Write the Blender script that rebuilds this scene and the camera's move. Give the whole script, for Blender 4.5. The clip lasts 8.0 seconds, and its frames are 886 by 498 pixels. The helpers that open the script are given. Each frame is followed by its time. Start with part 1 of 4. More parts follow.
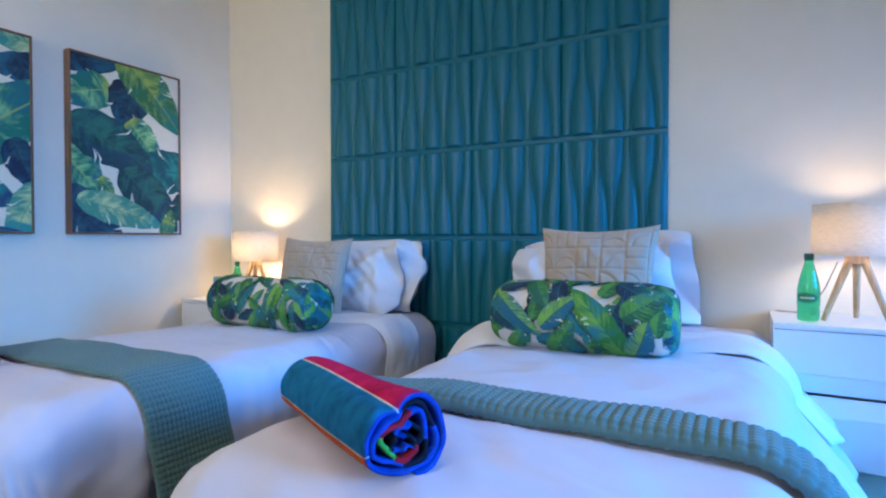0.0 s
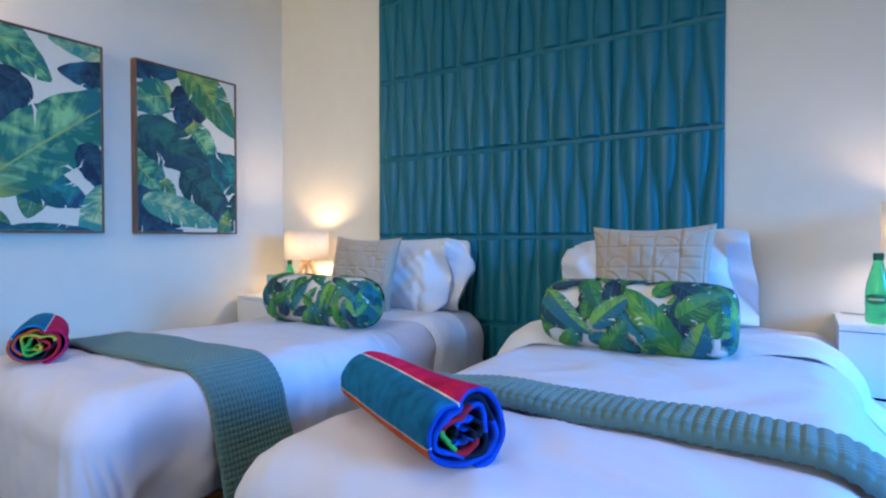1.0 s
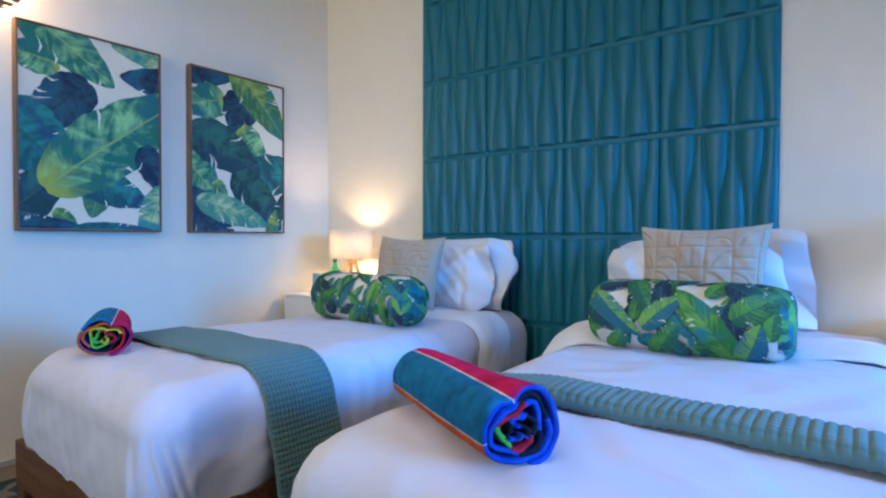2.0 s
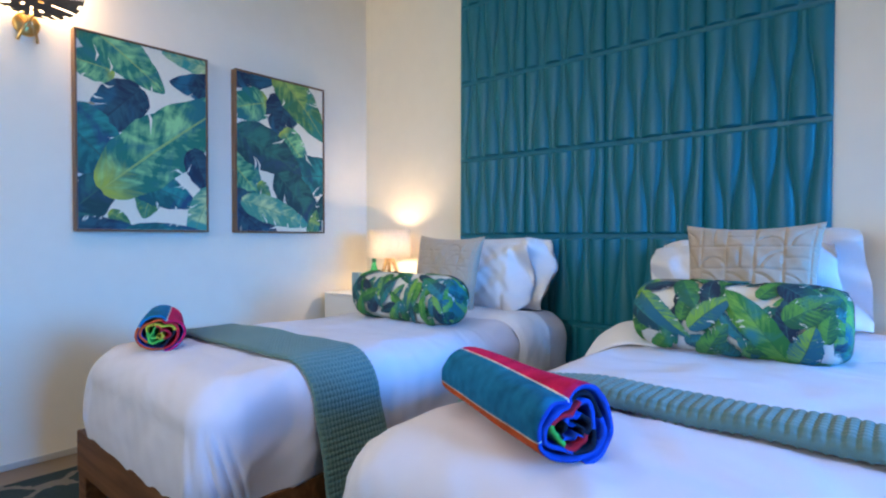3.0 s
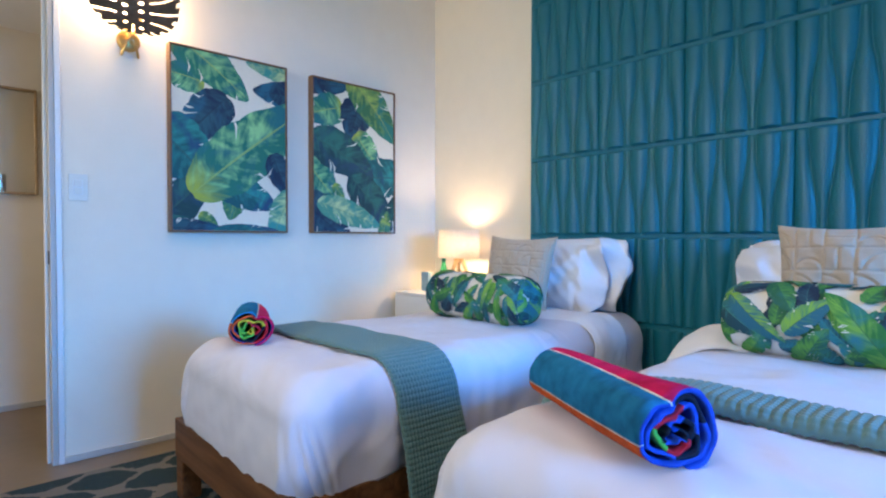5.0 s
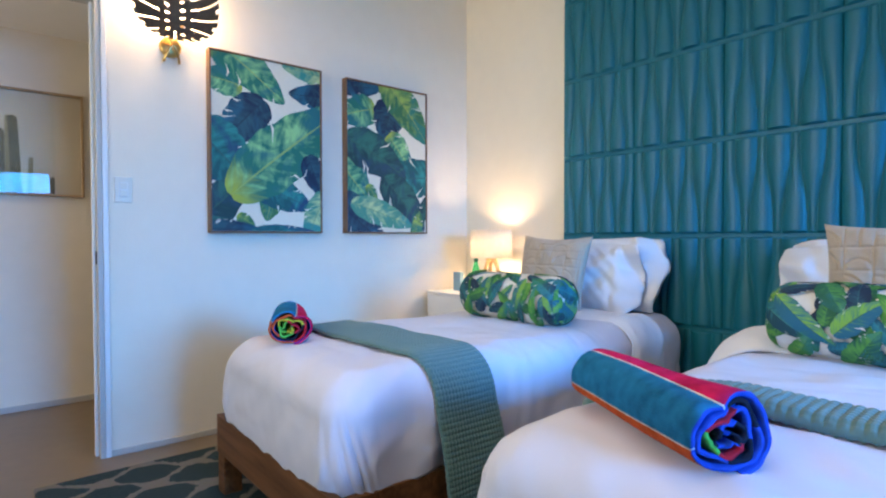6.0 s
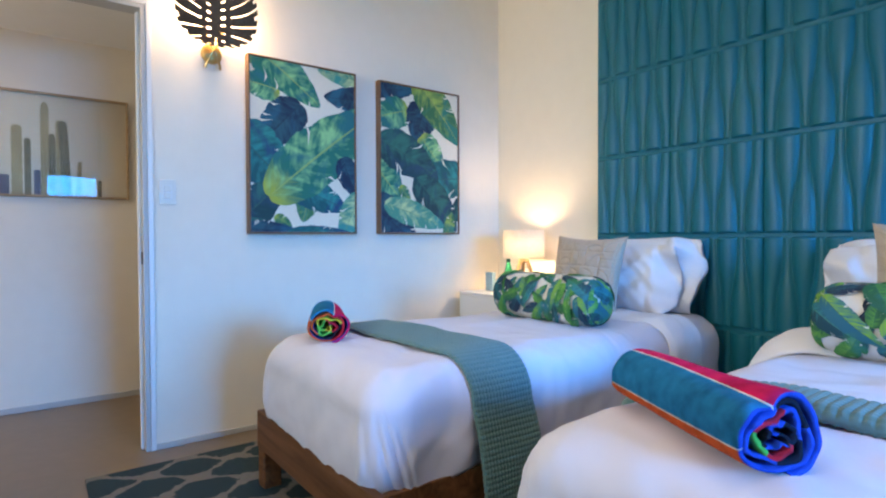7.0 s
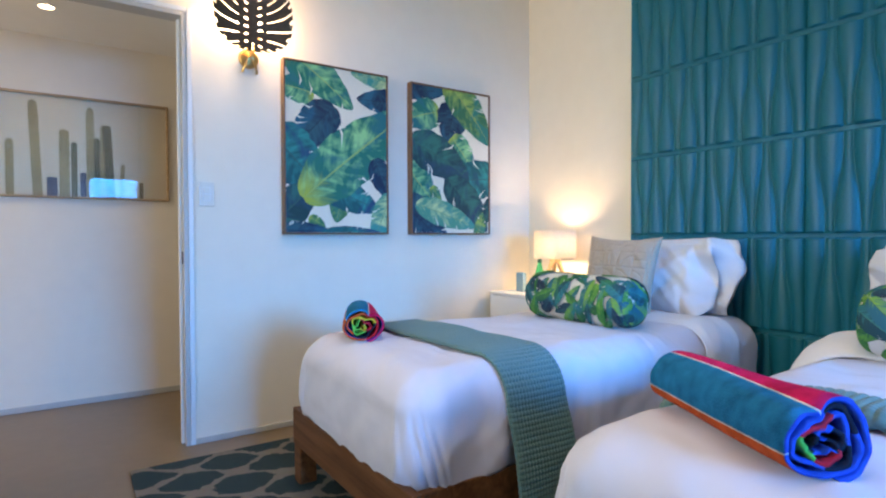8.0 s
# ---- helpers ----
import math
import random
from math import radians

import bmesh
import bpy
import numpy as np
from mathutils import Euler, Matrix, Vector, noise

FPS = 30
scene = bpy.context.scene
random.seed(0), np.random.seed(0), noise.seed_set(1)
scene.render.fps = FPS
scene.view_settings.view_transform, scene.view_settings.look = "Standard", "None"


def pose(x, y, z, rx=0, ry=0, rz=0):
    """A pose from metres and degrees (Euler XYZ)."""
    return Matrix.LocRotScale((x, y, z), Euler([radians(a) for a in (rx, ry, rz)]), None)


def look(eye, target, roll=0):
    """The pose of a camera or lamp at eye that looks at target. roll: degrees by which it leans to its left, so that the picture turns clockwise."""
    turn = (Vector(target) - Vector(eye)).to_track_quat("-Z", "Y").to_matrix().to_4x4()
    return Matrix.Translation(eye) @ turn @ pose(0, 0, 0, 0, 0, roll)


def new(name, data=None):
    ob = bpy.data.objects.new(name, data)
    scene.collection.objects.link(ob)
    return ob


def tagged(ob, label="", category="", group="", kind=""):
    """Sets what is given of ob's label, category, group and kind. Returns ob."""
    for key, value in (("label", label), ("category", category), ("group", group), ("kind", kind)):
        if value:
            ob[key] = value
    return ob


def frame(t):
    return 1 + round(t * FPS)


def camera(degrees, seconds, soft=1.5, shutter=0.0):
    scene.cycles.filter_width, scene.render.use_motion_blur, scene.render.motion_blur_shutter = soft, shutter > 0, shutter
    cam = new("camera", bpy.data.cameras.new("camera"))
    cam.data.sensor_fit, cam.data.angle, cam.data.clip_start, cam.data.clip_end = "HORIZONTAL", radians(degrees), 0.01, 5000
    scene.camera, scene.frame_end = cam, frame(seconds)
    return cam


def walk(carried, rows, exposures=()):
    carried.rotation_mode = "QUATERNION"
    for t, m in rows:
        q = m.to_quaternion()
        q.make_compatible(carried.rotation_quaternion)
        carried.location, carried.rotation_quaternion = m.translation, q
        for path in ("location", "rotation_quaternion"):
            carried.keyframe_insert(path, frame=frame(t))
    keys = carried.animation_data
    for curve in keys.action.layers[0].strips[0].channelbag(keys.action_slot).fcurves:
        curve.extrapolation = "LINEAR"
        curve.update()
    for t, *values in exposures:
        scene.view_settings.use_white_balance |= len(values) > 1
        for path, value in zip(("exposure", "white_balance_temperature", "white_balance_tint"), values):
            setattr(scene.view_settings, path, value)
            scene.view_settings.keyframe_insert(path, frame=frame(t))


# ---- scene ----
cam = camera(78.1, 8.0, 2.2)
PATH = [
    (0, (0.15, 0.131, 0.997), (-0.823, 1.877, 0.96), 0.0),
    (0.5, (0.14, 0.116, 0.996), (-0.899, 1.825, 0.959), 0.1),
    (1, (0.135, 0.101, 0.994), (-0.97, 1.767, 0.956), 0.0),
    (1.5, (0.129, 0.088, 0.992), (-1.037, 1.713, 0.954), 0.1),
    (3, (0.102, 0.042, 0.992), (-1.208, 1.553, 0.952), 0.1),
    (3.5, (0.094, 0.026, 0.994), (-1.259, 1.499, 0.953), 0.1),
    (4, (0.087, 0.012, 0.994), (-1.307, 1.446, 0.953), 0.1),
    (4.5, (0.078, -0.001, 0.993), (-1.353, 1.396, 0.953), 0.1),
    (6, (0.052, -0.039, 0.996), (-1.481, 1.246, 0.954), -0.1),
    (6.5, (0.049, -0.057, 0.995), (-1.515, 1.189, 0.955), -0.1),
    (7, (0.049, -0.069, 0.994), (-1.548, 1.134, 0.955), -0.2),
    (7.5, (0.049, -0.08, 0.995), (-1.579, 1.081, 0.956), -0.2),
    (8, (0.047, -0.094, 0.997), (-1.608, 1.027, 0.958), -0.2),
]
walk(cam, [(t, look(eye, target, roll)) for t, eye, target, roll in PATH], [(0.0, -0.25, 6150, 10), (4.5, 0.03, 6500, 10), (8.0, 0.12, 6720, 10)])

# ---- light ----
world = bpy.data.worlds.new("world")
scene.world = world
world.use_nodes = True
wn = world.node_tree
sky = wn.nodes.new("ShaderNodeTexSky")
sky.sky_type = "NISHITA"
sky.sun_disc = False
sky.sun_elevation, sky.sun_rotation = radians(38), radians(200)
wn.links.new(sky.outputs[0], wn.nodes["Background"].inputs[0])
wn.nodes["Background"].inputs[1].default_value = 0.06


def area_lamp(name, m, sx, sy, power, color, spread=180):
    d = bpy.data.lights.new(name, "AREA")
    d.shape, d.size, d.size_y, d.energy, d.color = "RECTANGLE", sx, sy, power, color
    d.spread = radians(spread)
    ob = new(name, d)
    ob.matrix_world = m
    return ob


def bulb(name, place, power, color, radius):
    d = bpy.data.lights.new(name, "POINT")
    d.energy, d.color, d.shadow_soft_size = power, color, radius
    ob = new(name, d)
    ob.location = place
    return ob


# daylight through the window in the east wall and the one behind the camera
area_lamp("window_light", look((3.23, 1.2, 1.5), (0.2, 1.2, -0.05)), 2.1, 1.2, 106, (0.03, 0.35, 1.0), 78)
area_lamp("garden_window_light", look((-1.0, -1.62, 1.75), (-1.4, 2.2, 1.75)), 2.2, 0.9, 20, (0.86, 0.90, 0.80), 112)
WARM = (1.0, 0.70, 0.42)

# ---- materials ----
def mat(name, color, rough=0.6, metal=0.0, var=0.0, scale=8.0, bump=0.0, bscale=60.0, spec=0.5, sheen=0.0, trans=0.0, coat=0.0, crease=0.0):
    """A paint-like material whose colour and gloss vary at two scales, with a fine relief."""
    m = bpy.data.materials.new(name)
    m.use_nodes = True
    n, l = m.node_tree.nodes, m.node_tree.links
    b = n["Principled BSDF"]
    b.inputs["Base Color"].default_value = (*color, 1)
    b.inputs["Roughness"].default_value = rough
    b.inputs["Metallic"].default_value = metal
    b.inputs["Specular IOR Level"].default_value = spec
    b.inputs["Sheen Weight"].default_value = sheen
    b.inputs["Transmission Weight"].default_value = trans
    b.inputs["Coat Weight"].default_value = coat
    tc = n.new("ShaderNodeTexCoord")
    if var:
        big, small = n.new("ShaderNodeTexNoise"), n.new("ShaderNodeTexNoise")
        big.inputs["Scale"].default_value, small.inputs["Scale"].default_value = scale / 4, scale * 4
        big.inputs["Detail"].default_value = small.inputs["Detail"].default_value = 4
        add = n.new("ShaderNodeMath")
        add.operation = "ADD"
        ramp = n.new("ShaderNodeMapRange")
        ramp.inputs["From Min"].default_value, ramp.inputs["From Max"].default_value = 0.6, 1.4
        ramp.inputs["To Min"].default_value, ramp.inputs["To Max"].default_value = 1 - var, 1 + var
        mul = n.new("ShaderNodeVectorMath")
        mul.operation = "SCALE"
        mul.inputs[0].default_value = color
        for t in (big, small):
            l.new(tc.outputs["Object"], t.inputs["Vector"])
        l.new(big.outputs[0], add.inputs[0])
        l.new(small.outputs[0], add.inputs[1])
        l.new(add.outputs[0], ramp.inputs[0])
        l.new(ramp.outputs[0], mul.inputs["Scale"])
        l.new(mul.outputs[0], b.inputs["Base Color"])
    if bump:
        t, bp = n.new("ShaderNodeTexNoise"), n.new("ShaderNodeBump")
        t.inputs["Scale"].default_value, t.inputs["Detail"].default_value = bscale, 5
        bp.inputs["Strength"].default_value, bp.inputs["Distance"].default_value = bump, 0.01
        l.new(tc.outputs["Object"], t.inputs["Vector"])
        l.new(t.outputs[0], bp.inputs["Height"])
        l.new(bp.outputs[0], b.inputs["Normal"])
        if crease:
            mp, w, b2 = n.new("ShaderNodeMapping"), n.new("ShaderNodeTexNoise"), n.new("ShaderNodeBump")
            mp.inputs["Scale"].default_value, mp.inputs["Rotation"].default_value = (1.0, 2.6, 1.6), (0.3, 0.2, 0.6)
            w.inputs["Scale"].default_value, w.inputs["Detail"].default_value, w.inputs["Distortion"].default_value = 2.2, 1.5, 1.2
            b2.inputs["Strength"].default_value, b2.inputs["Distance"].default_value = crease, 0.02
            l.new(tc.outputs["Object"], mp.inputs[0])
            l.new(mp.outputs[0], w.inputs["Vector"])
            l.new(w.outputs[0], b2.inputs["Height"])
            l.new(b2.outputs[0], bp.inputs["Normal"])
    return m


def wood(name, dark, light, scale=1.0, rough=0.45, axis=0):
    m = mat(name, light, rough, bump=0.12, bscale=120)
    n, l = m.node_tree.nodes, m.node_tree.links
    tc, mp, t, r = n.new("ShaderNodeTexCoord"), n.new("ShaderNodeMapping"), n.new("ShaderNodeTexNoise"), n.new("ShaderNodeValToRGB")
    s = [30 * scale] * 3
    s[axis] = 2.0 * scale
    mp.inputs["Scale"].default_value = s
    t.inputs["Scale"].default_value, t.inputs["Detail"].default_value, t.inputs["Distortion"].default_value = 1.0, 6, 0.6
    r.color_ramp.elements[0].position, r.color_ramp.elements[1].position = 0.35, 0.68
    r.color_ramp.elements[0].color, r.color_ramp.elements[1].color = (*dark, 1), (*light, 1)
    l.new(tc.outputs["Object"], mp.inputs[0])
    l.new(mp.outputs[0], t.inputs["Vector"])
    l.new(t.outputs[0], r.inputs[0])
    l.new(r.outputs[0], n["Principled BSDF"].inputs["Base Color"])
    return m


M_WALL = mat("wall_paint", (0.82, 0.765, 0.665), 0.75, var=0.025, scale=3, bump=0.06, bscale=90)
M_CEIL = mat("ceiling_paint", (0.8, 0.79, 0.77), 0.85, var=0.02, scale=3)
M_TRIM = mat("trim_paint", (0.74, 0.75, 0.76), 0.4, var=0.02, scale=6)
M_JAMB_AND_SHADE = mat("jamb_and_shade_grey", (0.47, 0.47, 0.46), 0.5, 0.0, var=0.05, scale=6)
M_TEAL = mat("teal_panel", (0.006, 0.152, 0.218), 0.42, var=0.05, scale=3, bump=0.03, bscale=150, spec=0.4)
M_FLOOR = mat("screed_floor", (0.19, 0.135, 0.085), 0.35, var=0.10, scale=4, bump=0.03, bscale=40)
M_SHEET = mat("white_cotton", (0.64, 0.65, 0.78), 0.85, var=0.02, scale=5, bump=0.06, bscale=400, sheen=0.1, crease=0.75)
M_SHEET2 = mat("white_percale", (0.76, 0.78, 0.86), 0.8, var=0.02, scale=9, bump=0.08, bscale=300, sheen=0.1, crease=0.6)
M_BED = wood("bed_wood", (0.095, 0.040, 0.017), (0.20, 0.088, 0.037), 1.0, 0.55, 0)
M_BED.node_tree.nodes["Principled BSDF"].inputs["Specular IOR Level"].default_value = 0.2
M_LEG = wood("lamp_wood", (0.52, 0.32, 0.16), (0.72, 0.48, 0.28), 2.0, 0.4, 2)
M_WHITE = mat("white_lacquer", (0.78, 0.79, 0.80), 0.3, var=0.02, scale=6)
M_DARK = mat("dark_gap", (0.02, 0.02, 0.022), 0.7)


# ---- building blocks ----
def mesh_ob(name, verts, faces, material, parent=None, label="", smooth=True, mats=None, mat_ids=None):
    me = bpy.data.meshes.new(name)
    me.from_pydata([tuple(v) for v in verts], [], [tuple(f) for f in faces])
    for m in (mats or [material]):
        me.materials.append(m)
    if mat_ids is not None:
        me.polygons.foreach_set("material_index", mat_ids)
    if smooth:
        me.polygons.foreach_set("use_smooth", [True] * len(me.polygons))
    me.update()
    ob = new(name, me)
    if parent:
        ob.parent = parent
    if label:
        tagged(ob, label)
    return ob


def part(name, bm, material, parent=None, label="", smooth=False):
    me = bpy.data.meshes.new(name)
    bm.to_mesh(me)
    bm.free()
    me.materials.append(material)
    if smooth:
        me.polygons.foreach_set("use_smooth", [True] * len(me.polygons))
    ob = new(name, me)
    if parent:
        ob.parent = parent
    if label:
        tagged(ob, label)
    return ob


def thing(name, place, label, category, group="", turn=0.0):
    ob = new(name)
    ob.matrix_world = pose(*place, 0, 0, turn)
    ob.empty_display_size = 0.1
    return tagged(ob, label, category, group)


def box_bm(x0, x1, y0, y1, z0, z1, bevel=0.0, seg=2, bm=None):
    bm = bm or bmesh.new()
    r = bmesh.ops.create_cube(bm, size=1.0)
    for v in r["verts"]:
        v.co = Vector(((x0 + x1) / 2 + v.co.x * (x1 - x0), (y0 + y1) / 2 + v.co.y * (y1 - y0), (z0 + z1) / 2 + v.co.z * (z1 - z0)))
    if bevel:
        es = {e for v in r["verts"] for e in v.link_edges}
        bmesh.ops.bevel(bm, geom=list(es), offset=bevel, segments=seg, affect="EDGES", profile=0.5)
    return bm


def lathe_bm(profile, seg=32, bm=None, cap=True):
    """A turned body from (radius, z) pairs."""
    bm = bm or bmesh.new()
    rings = [[bm.verts.new((r * math.cos(2 * math.pi * k / seg), r * math.sin(2 * math.pi * k / seg), z)) for k in range(seg)] for r, z in profile]
    for a, b in zip(rings, rings[1:]):
        for k in range(seg):
            bm.faces.new((a[k], a[(k + 1) % seg], b[(k + 1) % seg], b[k]))
    if cap:
        bm.faces.new(rings[0][::-1])
        bm.faces.new(rings[-1])
    return bm


def rod_bm(a, b, ra, rb, seg=12, bm=None):
    """A tapered rod from a to b."""
    bm = bm or bmesh.new()
    a, b = Vector(a), Vector(b)
    q = (b - a).to_track_quat("Z", "Y")
    rings = []
    for p, r in ((a, ra), (b, rb)):
        rings.append([bm.verts.new(p + q @ Vector((r * math.cos(2 * math.pi * k / seg), r * math.sin(2 * math.pi * k / seg), 0))) for k in range(seg)])
    for k in range(seg):
        bm.faces.new((rings[0][k], rings[0][(k + 1) % seg], rings[1][(k + 1) % seg], rings[1][k]))
    bm.faces.new(rings[0][::-1])
    bm.faces.new(rings[1])
    return bm


def grid_faces(nu, nv, wrap_u=False):
    f = []
    for i in range(nu if wrap_u else nu - 1):
        for j in range(nv - 1):
            a, b = i * nv + j, ((i + 1) % nu) * nv + j
            f.append((a, b, b + 1, a + 1))
    return f


def ss(a, b, x):
    t = np.clip((x - a) / (b - a), 0, 1)
    return t * t * (3 - 2 * t)


def wob(x, y, s=1.0, seed=0.0):
    """A smooth field of about -1 to 1."""
    return (np.sin(x * 3.1 * s + 1.3 + seed) * np.cos(y * 2.7 * s + 0.4 * seed) + 0.6 * np.sin(x * 5.3 * s - y * 4.1 * s + 2.1 * seed) + 0.4 * np.cos(x * 9.7 * s + y * 8.3 * s + seed)) / 2.0


# ---- the room ----
FL, CEIL = -0.02, 2.90
WX, WY, EX, SY = -2.87, 2.635, 3.3, -1.7
DOOR_Y0, DOOR_Y1, DOOR_Z = -0.55, 0.375, 2.10
HALL_X, HALL_CEIL = -3.99, 2.21


def wall(name, boxes, label):
    bm = bmesh.new()
    for b in boxes:
        box_bm(*b, bm=bm)
    return tagged(part(name, bm, M_WALL), label, "wall", kind="structure")


T, TW = 0.12, 0.09
wall("wall_north", [(WX - T, EX + T, WY, WY + T, FL, CEIL)], "smooth white-painted bedroom wall behind the beds")
wall("wall_west", [(WX - TW, WX, DOOR_Y1, WY, FL, CEIL), (WX - TW, WX, SY, DOOR_Y0, FL, CEIL), (WX - TW, WX, DOOR_Y0, DOOR_Y1, DOOR_Z, CEIL)],
     "white-painted wall with an open doorway to the hall")
wall("wall_east", [(EX, EX + T, SY, 0.15, FL, CEIL), (EX, EX + T, 2.25, WY, FL, CEIL), (EX, EX + T, 0.15, 2.25, FL, 1.0), (EX, EX + T, 0.15, 2.25, 2.2, CEIL)],
     "white-painted wall with a wide window")
wall("wall_south", [(WX - T, -2.1, SY - T, SY, FL, CEIL), (0.1, EX + T, SY - T, SY, FL, CEIL), (-2.1, 0.1, SY - T, SY, 2.2, CEIL), (-2.1, 0.1, SY - T, SY, FL, 1.3)],
     "white-painted wall with a high garden window")
wall("wall_hall_west", [(HALL_X - T, HALL_X, -3.0, 2.0, FL, CEIL)], "plain off-white hall wall seen through the doorway")
wall("wall_hall_north", [(HALL_X, WX - TW, 2.0, 2.0 + T, FL, CEIL)], "plain off-white end wall of the hall")
wall("wall_hall_south", [(HALL_X, WX - TW, -3.0 - T, -3.0, FL, CEIL)], "plain off-white end wall of the hall")
tagged(part("floor", box_bm(HALL_X - T, EX + T, -3.2, WY + T, FL - 0.1, FL), M_FLOOR), "smooth tan polished screed floor", "floor", kind="structure")
tagged(part("ceiling", box_bm(WX - T, EX + T, SY - T, WY + T, CEIL, CEIL + 0.1), M_CEIL), "flat white bedroom ceiling", "ceiling", kind="structure")
tagged(part("ceiling_hall", box_bm(HALL_X - T, WX - TW, -3.2, 2.2, HALL_CEIL, HALL_CEIL + 0.1), M_CEIL), "lower white hall ceiling", "ceiling", kind="structure")


# ---- wall panel of relief tiles ----
TILE, TILE_H = 0.4612, 0.4525
PX0, PZ0 = -1.992, 0.10


def tile_mesh(flip):
    """One tile of seven bottle-shaped ribs. The rows alternate, so that the broad ends of two rows meet."""
    nu, N = 127, 7
    u = np.linspace(0, 1, nu)
    v = np.concatenate([[0, 0.016], np.linspace(0.020, 0.036, 5), np.linspace(0.05, 0.95, 28), np.linspace(0.964, 0.980, 5), [0.984, 1.0]])
    nv = len(v)
    P = np.zeros((nu, nv, 3))
    for j, vv in enumerate(v):
        s = math.tanh(4.4 * (vv - 0.5)) / math.tanh(2.2) * (-1 if flip else 1)
        e = np.array([0.0] + [(k + (-0.245 if k % 2 else 0.245) * s) / N for k in range(1, N)] + [1.0])
        k = np.clip(np.searchsorted(e, u, side="right") - 1, 0, N - 1)
        w = e[k + 1] - e[k]
        q = (u - e[k]) / w
        h = (0.003 + 0.118 * w) * np.power(np.clip(1 - (2 * q - 1) ** 2, 0, 1), 0.62)
        lip = min(vv, 1 - vv)
        h = 0.0035 + (h - 0.0035) * ss(0.018, 0.037, np.full(nu, lip))
        P[:, j, 0], P[:, j, 1], P[:, j, 2] = u * TILE, -0.012 - np.clip(h, 0, 0.045), vv * TILE_H
    return P.reshape(-1, 3), grid_faces(nu, nv)


panel = thing("wall_panel", (PX0, WY, PZ0), "deep teal relief wall panel with bottle-shaped ribs", "wall panel")
part("backing", box_bm(0, 4 * TILE, -0.012, -0.001, 0, 6 * TILE_H, 0.002), M_TEAL, panel)
for flip in (False, True):
    tv, tf = tile_mesh(flip)
    first = mesh_ob("tile", tv, tf, M_TEAL, panel)
    first.location = (0, -0.0005, TILE_H if flip else 0)
    for i in range(4):
        for j in range(1 if flip else 0, 6, 2):
            if i or j > 1:
                o = new("tile", first.data)
                o.parent = panel
                o.location = (i * TILE, -0.0005, j * TILE_H)


# ---- beds ----
def drape(x0, x1, y0, y1, edges, top, drop, r, lift=0.0, nu=70, nv=90, shape=None, span=None, hem=None):
    """A cloth laid over the mattress block x0..x1, y0..y1 whose upper edge is rounded by r. edges: the sides it hangs over (w, e, s).
    span: the stretch of y that it covers. drop: its length past the start of the rounding."""
    ya, yb = span or (y0 - (drop - r if "s" in edges else 0), y1)
    xa = x0 + r - drop if "w" in edges else x0
    xb = x1 - r + drop if "e" in edges else x1
    if "s" in edges:
        ya = y0 + r - drop
    U, V = np.meshgrid(np.linspace(xa, xb, nu), np.linspace(ya, yb, nv), indexing="ij")
    cx, cy = np.clip(U, x0 + r, x1 - r), (np.maximum(V, y0 + r) if "s" in edges else V)
    dx, dy = U - cx, V - cy
    d = np.hypot(dx, dy)
    ux, uy = np.where(d > 1e-9, dx / np.maximum(d, 1e-9), 0), np.where(d > 1e-9, dy / np.maximum(d, 1e-9), 0)
    if hem is not None:
        d = d * np.maximum(np.abs(ux), np.abs(uy)) / drop * hem(U, V, ux, uy) * np.where(d > 1e-9, 1.0, 0.0)
    a = np.minimum(d / r, math.pi / 2)
    over = np.maximum(d - r * math.pi / 2, 0)
    out, z = r * np.sin(a), top - r * (1 - np.cos(a)) - over
    P = np.stack([cx + ux * out, cy + uy * out, z], -1)
    nrm = np.stack([ux * np.sin(a), uy * np.sin(a), np.cos(a)], -1)
    h = np.full(U.shape, lift)
    if shape is not None:
        h = h + shape(U, V, d, over, ux, uy)
    return P + nrm * h[..., None], U, V


def cloth(name, P, material, label, category, group="", thick=0.004):
    nu, nv = P.shape[:2]
    ob = mesh_ob(name, P.reshape(-1, 3), grid_faces(nu, nv), material)
    if thick:
        s = ob.modifiers.new("thickness", "SOLIDIFY")
        s.thickness, s.offset = thick, -1
    return tagged(ob, label, category, group)


